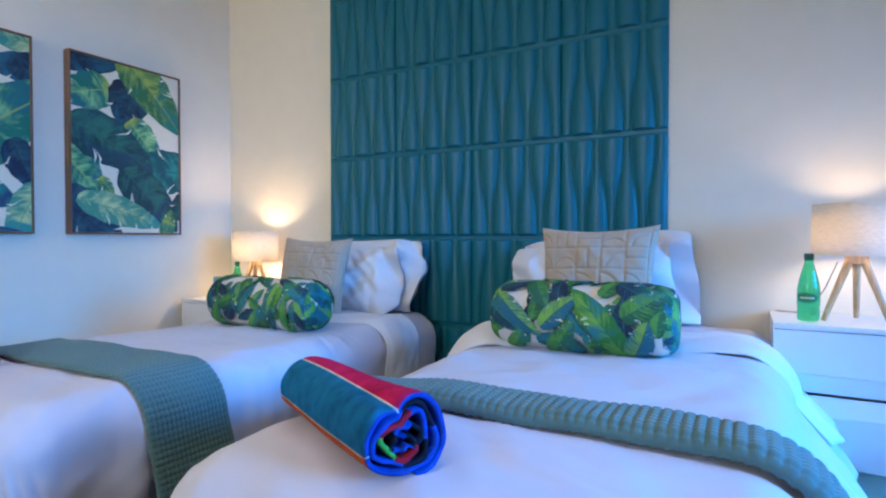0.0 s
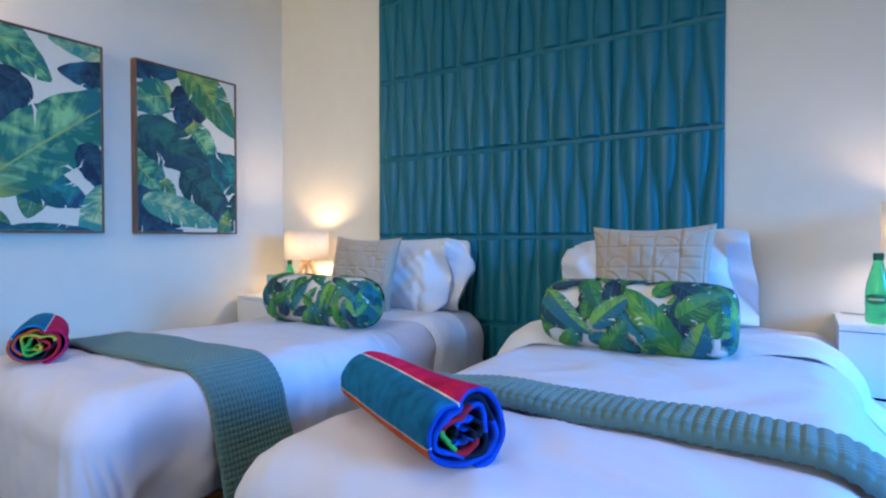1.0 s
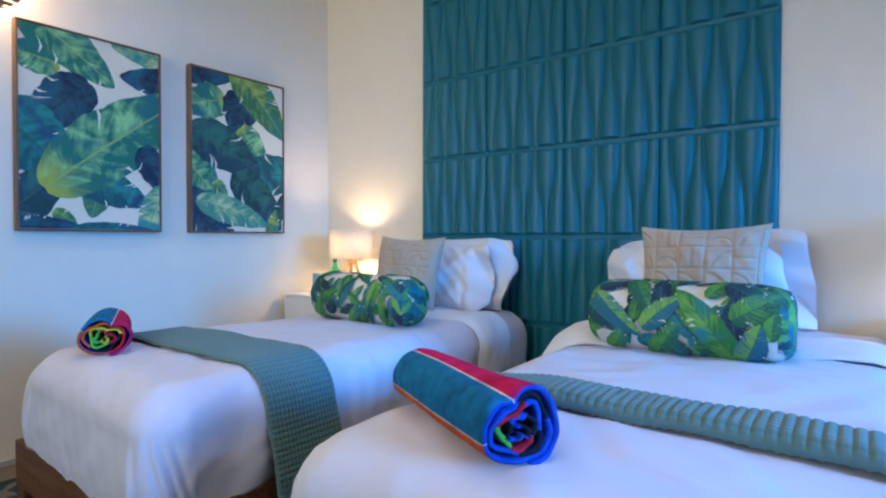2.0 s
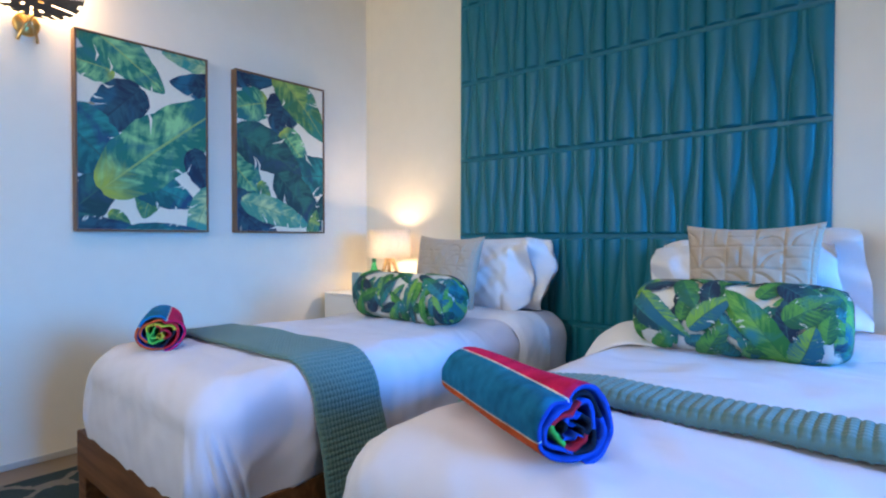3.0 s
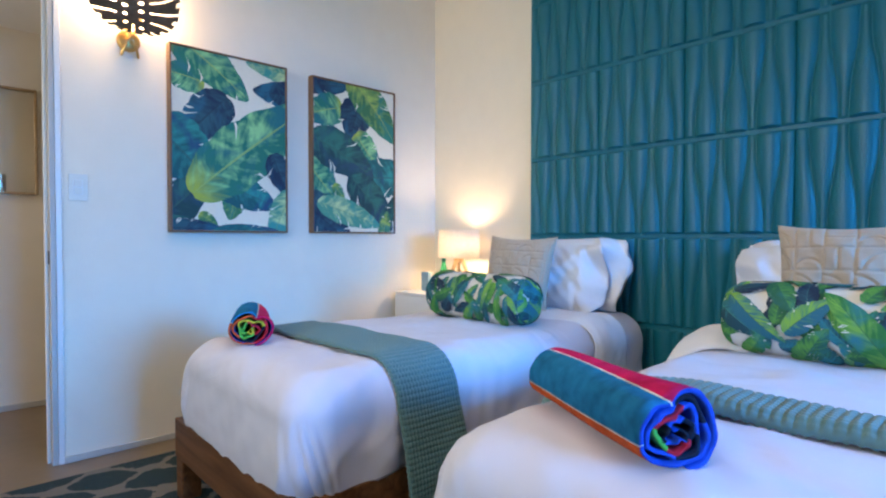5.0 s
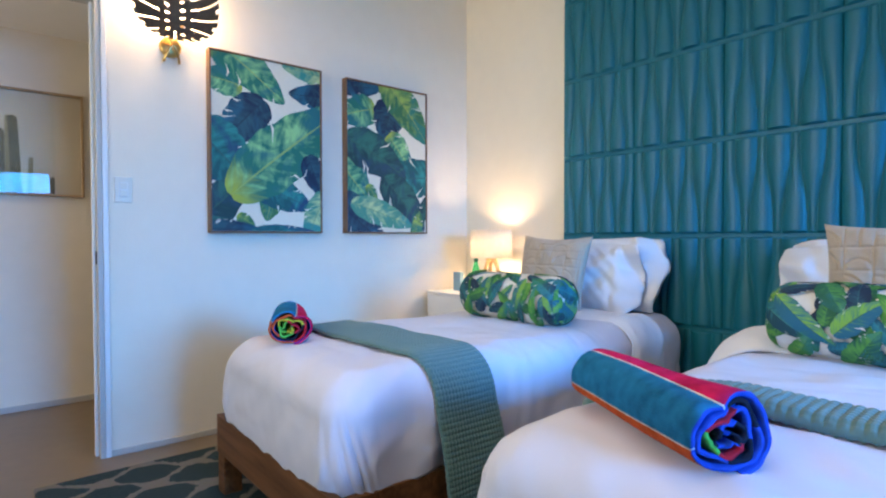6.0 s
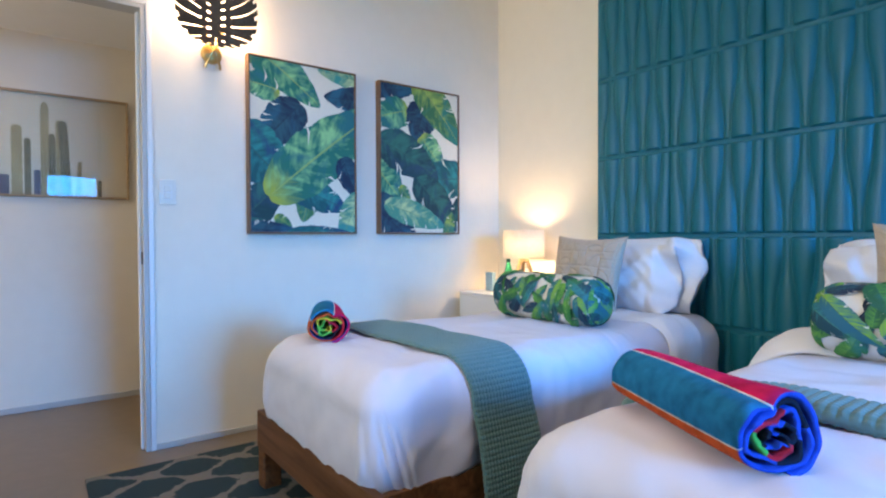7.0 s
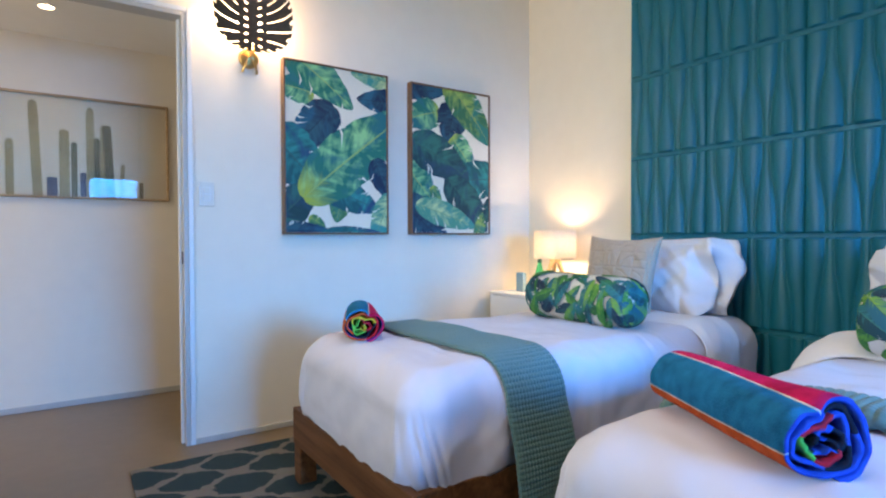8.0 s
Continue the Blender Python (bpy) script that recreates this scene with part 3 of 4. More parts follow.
# ---- bolsters ----
def bolster(cx, cy, top, turn, leaves, seed, label):
    R, L = 0.109, 0.565
    b = thing("bolster_pillow", (cx, cy, top + R - 0.006), label, "bolster", "leaf-print bolsters", turn)
    P8 = 7.0

    def rad(a):
        return R * (max(0.0, 1 - abs(2 * a / L) ** P8)) ** (1 / P8)

    def ax(rho):
        return L / 2 * (max(0.0, 1 - min(1.0, rho / R) ** P8)) ** (1 / P8)

    def lump(a, th):
        return 1 + 0.012 * math.sin(a * 21 + 2 * th + seed) + 0.008 * math.sin(3 * th + a * 9) - (0.05 * max(0, -math.sin(th)) ** 3)

    ts = [math.sin(math.pi / 2 * k / 24) for k in range(-24, 25)]
    seg = 64
    verts = []
    for t in ts:
        a = L / 2 * t
        r = max(rad(a), 0.001)
        verts += [(a, r * lump(a, 2 * math.pi * k / seg) * math.cos(2 * math.pi * k / seg), r * lump(a, 2 * math.pi * k / seg) * math.sin(2 * math.pi * k / seg)) for k in range(seg)]
    faces = [(i * seg + k, i * seg + (k + 1) % seg, (i + 1) * seg + (k + 1) % seg, (i + 1) * seg + k) for i in range(48) for k in range(seg)]
    mesh_ob("cushion_body", verts, [f[::-1] for f in faces], M_PRINT, b)
    rng = random.Random(seed)

    def side(x, y, lift):
        th = math.pi - y / R
        r = (rad(x) + lift) * lump(x, th)
        return (x, r * math.cos(th), r * math.sin(th))

    base = []
    for k in range(150):
        base.append((rng.uniform(-0.33, 0.33), rng.uniform(-0.40, 0.40), rng.uniform(0, 360), rng.uniform(0.09, 0.16), rng.uniform(0.038, 0.062), rng.uniform(-0.25, 0.25), rng.choice((0, 1, 2, 3, 4, 3, 1, 2, 1))))
    leaf_mesh("leaf_print", base + leaves, LEAF_INK + [M_PRINT], side, (-L / 2 * 0.965, L / 2 * 0.965, -0.39, 0.39), b, seed, 0.12, 0.00006, 3)
    for sgn in (-1, 1):
        def end(x, y, lift, sgn=sgn):
            rho, th = math.hypot(x, y), math.atan2(y, x)
            k = lump(sgn * L / 2, th)
            if rho > R * 0.93:
                x, y = x * R * 0.93 / rho, y * R * 0.93 / rho
                rho = R * 0.93
            return (sgn * (ax(rho) + lift), x * k, y * k)

        caps = [(rng.uniform(-0.1, 0.06), rng.uniform(-0.1, 0.1), rng.uniform(0, 360), rng.uniform(0.1, 0.17), rng.uniform(0.05, 0.08), rng.uniform(-0.2, 0.2), rng.choice((0, 1, 2, 3, 4, 4))) for _ in range(22)]
        leaf_mesh("end_print", caps, LEAF_INK, end, (-R, R, -R, R), b, seed + sgn, 0.3, 0.00008)
    return b


R_FRONT = [(-0.28, 0.05, -35, 0.16, 0.065, 0.1, 2), (-0.21, -0.12, 60, 0.11, 0.06, 0.1, 0), (-0.25, 0.08, -40, 0.2, 0.06, 0.15, 4), (-0.14, 0.14, -60, 0.12, 0.07, 0.1, 1),
           (-0.10, -0.02, 40, 0.15, 0.065, -0.1, 4), (0.02, -0.12, 130, 0.12, 0.07, 0.1, 2), (-0.07, -0.14, 62, 0.16, 0.075, -0.25, 1), (0.16, -0.12, 128, 0.28, 0.082, 0.18, 0),
           (0.12, 0.13, -30, 0.14, 0.07, 0.1, 3), (0.14, 0.02, 35, 0.15, 0.08, 0.1, 1), (0.17, -0.10, 70, 0.12, 0.08, 0.1, 4)]
L_FRONT = [(-0.25, 0.05, -50, 0.13, 0.055, 0.1, 2), (-0.23, -0.10, 65, 0.13, 0.05, 0.25, 0), (-0.14, -0.06, 50, 0.12, 0.06, 0.1, 3), (-0.10, 0.10, -70, 0.15, 0.055, 0.15, 4),
           (-0.04, -0.11, 48, 0.15, 0.045, 0.12, 0), (0.00, 0.08, -120, 0.13, 0.055, 0.1, 2), (0.06, -0.10, 78, 0.12, 0.05, 0.1, 1), (0.12, 0.10, -100, 0.14, 0.05, 0.1, 4),
           (0.18, -0.10, 88, 0.17, 0.04, 0.05, 0), (-0.18, 0.0, 20, 0.12, 0.05, 0.1, 1)]
bolster(-1.635, 1.805, TOP_L, 2.0, L_FRONT, 3, "round bolster in green and navy banana-leaf print")
bolster(-0.305, 1.85, TOP_R - 0.004, 1.0, R_FRONT, 8, "round bolster in lime and teal banana-leaf print")


# ---- pillows and cushions ----
def pillow_ob(name, w, h, t, m, material, label, category, group, seed, relief=None, n=64, ears=0.05, rumple=0.006, flap=0.0, rnd=0.0, hem=0.0):
    """A filled case, upright in x and z, its face towards -y and its foot at z 0."""
    u = np.sin(np.linspace(-1, 1, n) * math.pi / 2 * 0.985) / math.sin(math.pi / 2 * 0.985)
    U, V = np.meshgrid(u, u, indexing="ij")
    body = np.power(np.clip((1 - np.abs(U) ** 2.6) * (1 - np.abs(V) ** 2.6), 0, 1), 0.48)
    # the last stretch of each end is the loose, open hem of the case
    loose = ss(0.80, 1.0, np.abs(U)) * (hem > 0)
    x = np.sign(U) * hem * loose * (0.75 + 0.35 * np.cos(V * 1.4 + 0.3) + 0.07 * np.sin(V * 7 + seed)) + U * w / 2 * (1 - ears * (1 - V ** 2) * np.abs(U) ** 2) * (1 - rnd * V ** 4)
    z = h / 2 + V * h / 2 * (1 - ears * (1 - U ** 2) * np.abs(V) ** 2 - 1.6 * rnd * U ** 6 * (V > 0))
    body = np.where(hem > 0, body * (1 - 0.75 * loose) + 0.10 * loose * (1 - V ** 4), body)
    fold = rumple * (wob(U * 2.2 + seed, V * 2.0, 1.0, seed) + 0.5 * np.sin(U * 7 + 4 * V * V + seed))
    edge = flap * loose * 0.6 * np.sin(V * 5.5 + seed * 2 + 1.5 * U) + flap * ss(0.55, 1.0, np.abs(U)) * (0.8 * np.sin(V * 3.2 + seed) + 0.7 * (1 - 2 * np.abs(np.sin(U * 8 + V * 1.8 + seed))) + 0.35 * np.sin(V * 8 + 6 * U))
    pts, faces = [], []
    for sgn in (-1, 1):
        y = sgn * (t / 2 * body + body * fold + (relief(U, V) * body ** 0.3 if relief is not None and sgn < 0 else 0)) + edge
        base = len(pts)
        pts += list(np.stack([x, y, z], -1).reshape(-1, 3))
        faces += [tuple(base + q for q in (f if sgn > 0 else f[::-1])) for f in grid_faces(n, n)]
    bm = bmesh.new()
    vs = [bm.verts.new(p) for p in pts]
    for f in faces:
        g = bm.faces.new([vs[q] for q in f])
        g.smooth = True
    bmesh.ops.remove_doubles(bm, verts=bm.verts[:], dist=1e-5)
    bmesh.ops.recalc_face_normals(bm, faces=bm.faces[:])
    ob = part(name, bm, material)
    ob.matrix_world = m
    return tagged(ob, label, category, group)


M_BEIGE = mat("beige_linen", (0.47, 0.40, 0.33), 0.85, var=0.06, scale=10, bump=0.2, bscale=700, sheen=0.2)


def quilt(U, V):
    """Stitched grooves: a board of squares, each with bars, quarter rounds or half rounds."""
    k = 5.0
    a, b = (U + 1) / 2 * k + 0.25, (V + 1) / 2 * k + 0.1
    ia, ib = np.floor(a), np.floor(b)
    fa, fb = a - ia, b - ib
    kind = (ia * 3 + ib * 5 + ia * ib) % 5

    def line(d):
        return np.exp(-(d / 0.045) ** 2)

    g = np.maximum(line(np.minimum(fa, 1 - fa)), line(np.minimum(fb, 1 - fb)))
    arcs = np.where(kind == 0, line(np.abs(np.hypot(fa, fb) - 0.8)), 0)
    arcs = np.where(kind == 1, line(np.abs(np.hypot(fa - 0.5, fb) - 0.48)), arcs)
    arcs = np.where(kind == 2, line(np.abs(fa - 0.5)), arcs)
    arcs = np.where(kind == 3, line(np.abs(np.hypot(1 - fa, fb) - 0.75)), arcs)
    arcs = np.where(kind == 4, line(np.abs(fb - 0.5)), arcs)
    return 0.005 - 0.0065 * np.maximum(g, arcs)


for cx, top, lean, back, sd in ((CX_L + 0.07, TOP_L, 3.0, -1.8, 0.6), (CX_R - 0.075, TOP_R - 0.012, -6.5, -5.5, 2.9)):
    pillow_ob("bed_pillow", 0.64, 0.385, 0.16, pose(cx - 0.02, 2.45, top - 0.005, -12, back, 0), M_SHEET2, "white cotton bed pillow with a loose hemmed end", "pillow", "bed pillows", sd, hem=0.055, flap=0.046, rumple=0.014, ears=0.03, rnd=0.05 + 0.004 * lean)
    pillow_ob("bed_pillow", 0.56, 0.37, 0.15, pose(cx - 0.045, 2.315, top - 0.005, -16, lean, 2), M_SHEET2, "white cotton bed pillow leaning on another", "pillow", "bed pillows", sd + 1, hem=0.05, flap=0.044, rumple=0.015, ears=0.03, rnd=0.05 + 0.004 * lean)
pillow_ob("throw_cushion", 0.405, 0.395, 0.12, pose(-1.705, 2.10, TOP_L + 0.0, -14, 1, 4), M_BEIGE, "beige quilted cushion with stitched geometric lines", "cushion", "quilted cushions", 1.0, quilt, 150, 0.11)
pillow_ob("throw_cushion", 0.43, 0.405, 0.12, pose(-0.322, 2.08, TOP_R + 0.0, -14, -1, 1), M_BEIGE, "beige quilted cushion with stitched geometric lines", "cushion", "quilted cushions", 1.0, quilt, 150, 0.11)


# ---- rolled towels ----
def terry(name, color):
    return mat(name, color, 0.95, var=0.42, scale=9, bump=0.5, bscale=350, spec=0.1)


TOWEL = [terry("terry_" + nm, c) for nm, c in (("blue", (0.014, 0.165, 0.36)), ("pink", (0.55, 0.015, 0.10)), ("orange", (0.60, 0.10, 0.03)), ("white", (0.65, 0.65, 0.62)),
                                               ("green", (0.10, 0.45, 0.08)), ("yellow", (0.60, 0.50, 0.05)), ("black_and_shade", (0.012, 0.015, 0.03)), ("royal", (0.02, 0.07, 0.42)), ("red", (0.55, 0.02, 0.04)))]


def towel(near, far, top, seed, inner, pink_end, blue_end, notch, rim, label):
    d = Vector((far[0] - near[0], far[1] - near[1], 0))
    ln = d.length
    ob_m = Matrix.Translation((near[0], near[1], top)) @ pose(0, 0, 0, 0, 0, math.degrees(math.atan2(d.y, d.x)) - 90)
    R, turns, n = 0.0625, 4.3, 500
    th0 = radians(-75)
    ang, rad = [], []
    for k in range(n + 1):
        s = k / n
        ang.append(th0 + s * turns * 2 * math.pi)
        rad.append(R * (1 - 0.84 * s) + 0.0048 * math.sin(ang[-1] * 3 + seed + s * 9) * min(1.0, 0.05 + 1.6 * s) + 0.0014 * math.sin(ang[-1] * 7 + 2 * seed) * s)
    half = R * 0.84 / turns * 0.37
    ny = 16
    pts, faces, ids = [], [], []
    for j in range(ny + 1):
        y = ln * j / ny
        loose = (1 - y / ln) ** 3
        for k in range(n + 1):
            for o in (half, -half):
                r = rad[k] + o * (0.72 if j in (0, ny) else 1.0)
                wv = 1.07 - 0.10 * y / ln + 0.014 * math.sin(y * 22 + seed + ang[k])
                dent = 0.22 * loose * math.exp(-((((math.degrees(ang[k]) - notch + 180) % 360) - 180) / 17) ** 2) * (1 - 0.6 * k / n)
                lobe = 0.13 * loose * math.exp(-((((math.degrees(ang[k]) - notch + 46 + 180) % 360) - 180) / 28) ** 2)
                r = r * wv * (1 - dent + lobe)
                z = r * math.sin(ang[k])
                z = z if z > 0 else 0.90 * z
                pts.append((1.12 * r * math.cos(ang[k]), y + (0.006 * math.sin(ang[k] * 2 + seed) + 0.0012 * math.sin(ang[k] * 9 + seed)) * (1 if j in (0, ny) else 0), 0.93 * (R + half) + z - 0.003))

    def colour(k):
        s = k / n * turns
        if s < 1.0:
            a = s * 360 - 75
            for end, c in ((pink_end, 1), (pink_end + 2.6, 3), (blue_end, 0), (blue_end + 2.6, 3)):
                if a < end:
                    return c
            return 2
        return inner[int((s - 1.0) / (turns - 1.0) * len(inner)) % len(inner)]

    row = 2 * (n + 1)
    for j in range(ny):
        for k in range(n):
            a = j * row + 2 * k
            c = colour(k)
            faces.append((a, a + 2, a + row + 2, a + row))
            faces.append((a + 1, a + row + 1, a + row + 3, a + 3))
            ids += [c, 7 if c in (0, 1, 2) else c]
        for k in (0, n):
            a = j * row + 2 * k
            faces.append((a, a + 1, a + row + 1, a + row))
            ids.append(7)
    for j in (0, ny):
        for k in range(n):
            a = j * row + 2 * k
            faces.append((a, a + 1, a + 3, a + 2))
            ids.append(7 if rim and colour(k) in (0, 1, 2) else colour(k))
    ob = mesh_ob("rolled_towel", pts, faces, None, mats=TOWEL, mat_ids=ids)
    ob.matrix_world = ob_m
    return tagged(ob, label, "towel", "rolled towels")


# near towel: many black turns colour in the shadow between its layers
towel((-0.295, 0.812), (-0.645, 0.985), TOP_R - 0.014, 0.4, [7, 6, 7, 7, 6, 7, 8, 4, 8, 6, 7, 6, 7, 6], 103, 192, 108, True, "rolled striped beach towel, blue with pink and orange")
towel((-1.79, 0.785), (-2.12, 0.935), TOP_L - 0.008, 1.9, [8, 2, 6, 5, 4, 8, 4, 5], 60, 150, 60, False, "rolled striped beach towel with a rainbow inside")


# ---- bedside cabinets ----
def cabinet(x0, x1, y0, z0, top, label):
    c = thing("bedside_cabinet", ((x0 + x1) / 2, y0, FL), label, "cabinet", "bedside cabinets")
    w, d, a, t = (x1 - x0) / 2, WY - 0.004 - y0, z0 - FL, top - FL
    part("cabinet_top", box_bm(-w, w, -0.019, d, t - 0.018, t, 0.002), M_WHITE, c)
    part("side_panel", box_bm(-w, -w + 0.018, 0, d, a, t - 0.019, 0.0015), M_WHITE, c)
    part("side_panel", box_bm(w - 0.018, w, 0, d, a, t - 0.019, 0.0015), M_WHITE, c)
    part("bottom_panel", box_bm(-w + 0.019, w - 0.019, 0.002, d, a, a + 0.018, 0.0015), M_WHITE, c)
    part("back_panel", box_bm(-w + 0.019, w - 0.019, d - 0.012, d, a + 0.019, t - 0.02), M_WHITE, c)
    mid = (a + t) / 2
    for sg, far in ((1, t - 0.021), (-1, a + 0.001)):
        z0, z1 = sorted((mid + sg * 0.066, far))
        dr = part("drawer", box_bm(-w + 0.001, w - 0.001, -0.018, -0.001, z0, z1, 0.0015), M_WHITE, c)
        bm = bmesh.new()
        ring = [(-0.0175, mid + sg * 0.0655), (-0.004, mid + sg * 0.005), (-0.001, mid + sg * 0.005), (-0.001, mid + sg * 0.0655)]
        a_, b_ = [bm.verts.new((-w + 0.001, q[0], q[1])) for q in ring], [bm.verts.new((w - 0.001, q[0], q[1])) for q in ring]
        for i in range(4):
            bm.faces.new((a_[i], a_[(i + 1) % 4], b_[(i + 1) % 4], b_[i]))
        bm.faces.new(a_[::-1])
        bm.faces.new(b_)
        bmesh.ops.recalc_face_normals(bm, faces=bm.faces[:])
        part("finger_pull", bm, M_WHITE, dr)
    for lx in (-w + 0.03, w - 0.03):
        for ly in (0.03, d - 0.03):
            part("leg", rod_bm((lx, ly, 0), (lx, ly, a + 0.001), 0.012, 0.018), M_LEG, c)
    return c


NS_L, NS_R = 0.641, 0.715
cabinet(-2.81, -2.30, 2.24, 0.20, NS_L, "low white bedside cabinet with two drawers")
cabinet(0.228, 0.80, 2.295, 0.255, NS_R, "tall white bedside cabinet with two drawers on legs")


# ---- table lamps ----
def shade_material():
    m = bpy.data.materials.new("linen_shade")
    m.use_nodes = True
    n, l = m.node_tree.nodes, m.node_tree.links
    b, o = n["Principled BSDF"], n["Material Output"]
    tr, mx = n.new("ShaderNodeBsdfTranslucent"), n.new("ShaderNodeMixShader")
    tc, mp, t, r = n.new("ShaderNodeTexCoord"), n.new("ShaderNodeMapping"), n.new("ShaderNodeTexNoise"), n.new("ShaderNodeValToRGB")
    mp.inputs["Scale"].default_value = (14, 14, 110)
    t.inputs["Scale"].default_value, t.inputs["Detail"].default_value = 4, 5
    r.color_ramp.elements[0].position, r.color_ramp.elements[1].position = 0.3, 0.7
    r.color_ramp.elements[0].color, r.color_ramp.elements[1].color = (0.74, 0.67, 0.58, 1), (0.90, 0.86, 0.79, 1)
    l.new(tc.outputs["Object"], mp.inputs[0])
    l.new(mp.outputs[0], t.inputs["Vector"])
    l.new(t.outputs[0], r.inputs[0])
    l.new(r.outputs[0], b.inputs["Base Color"])
    l.new(r.outputs[0], tr.inputs["Color"])
    b.inputs["Roughness"].default_value = 0.9
    mx.inputs[0].default_value = 0.40
    l.new(b.outputs[0], mx.inputs[1])
    l.new(tr.outputs[0], mx.inputs[2])
    l.new(mx.outputs[0], o.inputs[0])
    return m


M_SHADE = shade_material()
M_BULB = bpy.data.materials.new("bulb_glow")
M_BULB.use_nodes = True
M_BULB.node_tree.nodes["Principled BSDF"].inputs["Emission Color"].default_value = (1.0, 0.68, 0.38, 1)
M_BULB.node_tree.nodes["Principled BSDF"].inputs["Emission Strength"].default_value = 12.0


def table_lamp(x, y, z, turn, power, label):
    la = thing("table_lamp", (x, y, z), label, "lamp", "bedside lamps", turn)
    bm = bmesh.new()
    prof = [(0.131, 0.226), (0.131, 0.402), (0.129, 0.402), (0.129, 0.226), (0.131, 0.226)]
    lathe_bm(prof, 56, bm, False)
    part("shade", bm, M_SHADE, la, "drum shade of warm woven linen", True)
    part("hub", lathe_bm([(0.026, 0.196), (0.034, 0.200), (0.034, 0.224), (0.024, 0.228)], 28), M_LEG, la)
    for k in range(3):
        a = 2 * math.pi * k / 3
        part("leg", rod_bm((0.022 * math.cos(a), 0.022 * math.sin(a), 0.212), (0.105 * math.cos(a), 0.105 * math.sin(a), 0.0), 0.0135, 0.0085), M_LEG, la, "tapered pale wooden leg")
    part("socket", lathe_bm([(0.016, 0.228), (0.016, 0.262)], 16), M_WHITE, la)
    gl = part("bulb", lathe_bm([(0.012, 0.262), (0.024, 0.285), (0.030, 0.312), (0.022, 0.335), (0.006, 0.344)], 20), M_BULB, la, smooth=True)
    gl.visible_shadow = False
    bulb("lamp_light", (x, y, z + 0.292), power, WARM, 0.05)
    return la


table_lamp(-2.44, 2.455, NS_L, 20, 9.5, "wooden tripod table lamp with a glowing linen drum shade")
table_lamp(0.478, 2.45, NS_R, 82, 3.6, "wooden tripod table lamp with a glowing linen drum shade")

# ---- bottles ----
M_GREEN = mat("green_plastic", (0.09, 0.66, 0.30), 0.06, trans=0.9, spec=0.5)
M_CAP = mat("bottle_cap", (0.01, 0.10, 0.05), 0.35)
M_LABEL = mat("bottle_label", (0.02, 0.20, 0.07), 0.4)
M_LABEL2 = mat("label_ink", (0.55, 0.62, 0.35), 0.5)


def bottle(x, y, z, h, turn):
    b = thing("water_bottle", (x, y, z), "green plastic mineral water bottle with a dark cap", "bottle", "water bottles", turn)
    k = h / 0.232
    prof = [(0.024, 0.0), (0.031, 0.004), (0.0335, 0.014), (0.0335, 0.035), (0.032, 0.045), (0.034, 0.06), (0.034, 0.10), (0.033, 0.115), (0.029, 0.140), (0.022, 0.168), (0.0155, 0.192), (0.0125, 0.205), (0.0125, 0.214)]
    part("body", lathe_bm([(r * k, q * k) for r, q in prof], 36), M_GREEN, b, smooth=True).visible_shadow = False
    part("cap", lathe_bm([(0.0145 * k, 0.209 * k), (0.0150 * k, 0.212 * k), (0.0150 * k, 0.228 * k), (0.0135 * k, 0.232 * k)], 24), M_CAP, b)
    for nm, hw, hh, off, material in (("label", 0.95, 0.017, 0.0006, M_LABEL), ("label_bar", 0.62, 0.0035, 0.0012, M_LABEL2)):
        bm = bmesh.new()
        rows = []
        for i in range(21):
            a = -hw + 2 * hw * i / 20
            e = hh * math.sqrt(max(0.02, 1 - (a / hw) ** 2)) if nm == "label" else hh
            r = 0.0345 * k + off
            rows.append([bm.verts.new((r * math.sin(a), -r * math.cos(a), (0.082 + sg * e) * k)) for sg in (-1, 1)])
        for p, q in zip(rows, rows[1:]):
            bm.faces.new((p[0], q[0], q[1], p[1])).smooth = True
        part(nm, bm, material, b)


bottle(0.335, 2.375, NS_R, 0.232, -12)
bottle(-2.45, 2.33, NS_L, 0.224, 40)
M_CARD = mat("pale_blue_card", (0.22, 0.36, 0.46), 0.6, var=0.05, scale=20)
tagged(part("card_box", box_bm(-2.715, -2.645, 2.37, 2.40, NS_L, NS_L + 0.125, 0.003), M_CARD), "small pale blue box standing on the bedside cabinet", "box")


# ---- doorway, baseboards, switch ----
def jamb():
    d = thing("door_1", (WX, DOOR_Y1, FL), "open doorway with a pale grey painted jamb", "doorway")
    d["kind"] = "structure"
    h = DOOR_Z - FL
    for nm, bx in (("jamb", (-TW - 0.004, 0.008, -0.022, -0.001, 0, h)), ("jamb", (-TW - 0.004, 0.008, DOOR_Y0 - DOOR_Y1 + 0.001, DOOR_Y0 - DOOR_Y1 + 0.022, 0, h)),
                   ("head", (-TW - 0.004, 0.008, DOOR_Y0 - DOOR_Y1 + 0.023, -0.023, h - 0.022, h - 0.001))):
        part(nm, box_bm(*bx, 0.002), M_JAMB_AND_SHADE, d)
    for nm, bx in (("stop", (-0.075, -0.045, -0.034, -0.0225, 0, h - 0.023)), ("casing", (0.001, 0.010, 0.0, 0.022, 0, h + 0.022)), ("casing", (0.001, 0.010, DOOR_Y0 - DOOR_Y1 - 0.02, -0.0005, h + 0.001, h + 0.022))):
        part(nm, box_bm(*bx, 0.002), M_TRIM, d)
    part("strike_plate", box_bm(-0.045, -0.012, -0.0245, -0.0222, 0.895, 0.955, 0.001), M_DARK, d)


jamb()


def skirting(name, bx, paint=None):
    tagged(part(name, box_bm(*bx, 0.002), paint or M_TRIM), "low skirting along the wall, pale or greyed for foot shade", "baseboard", kind="structure")


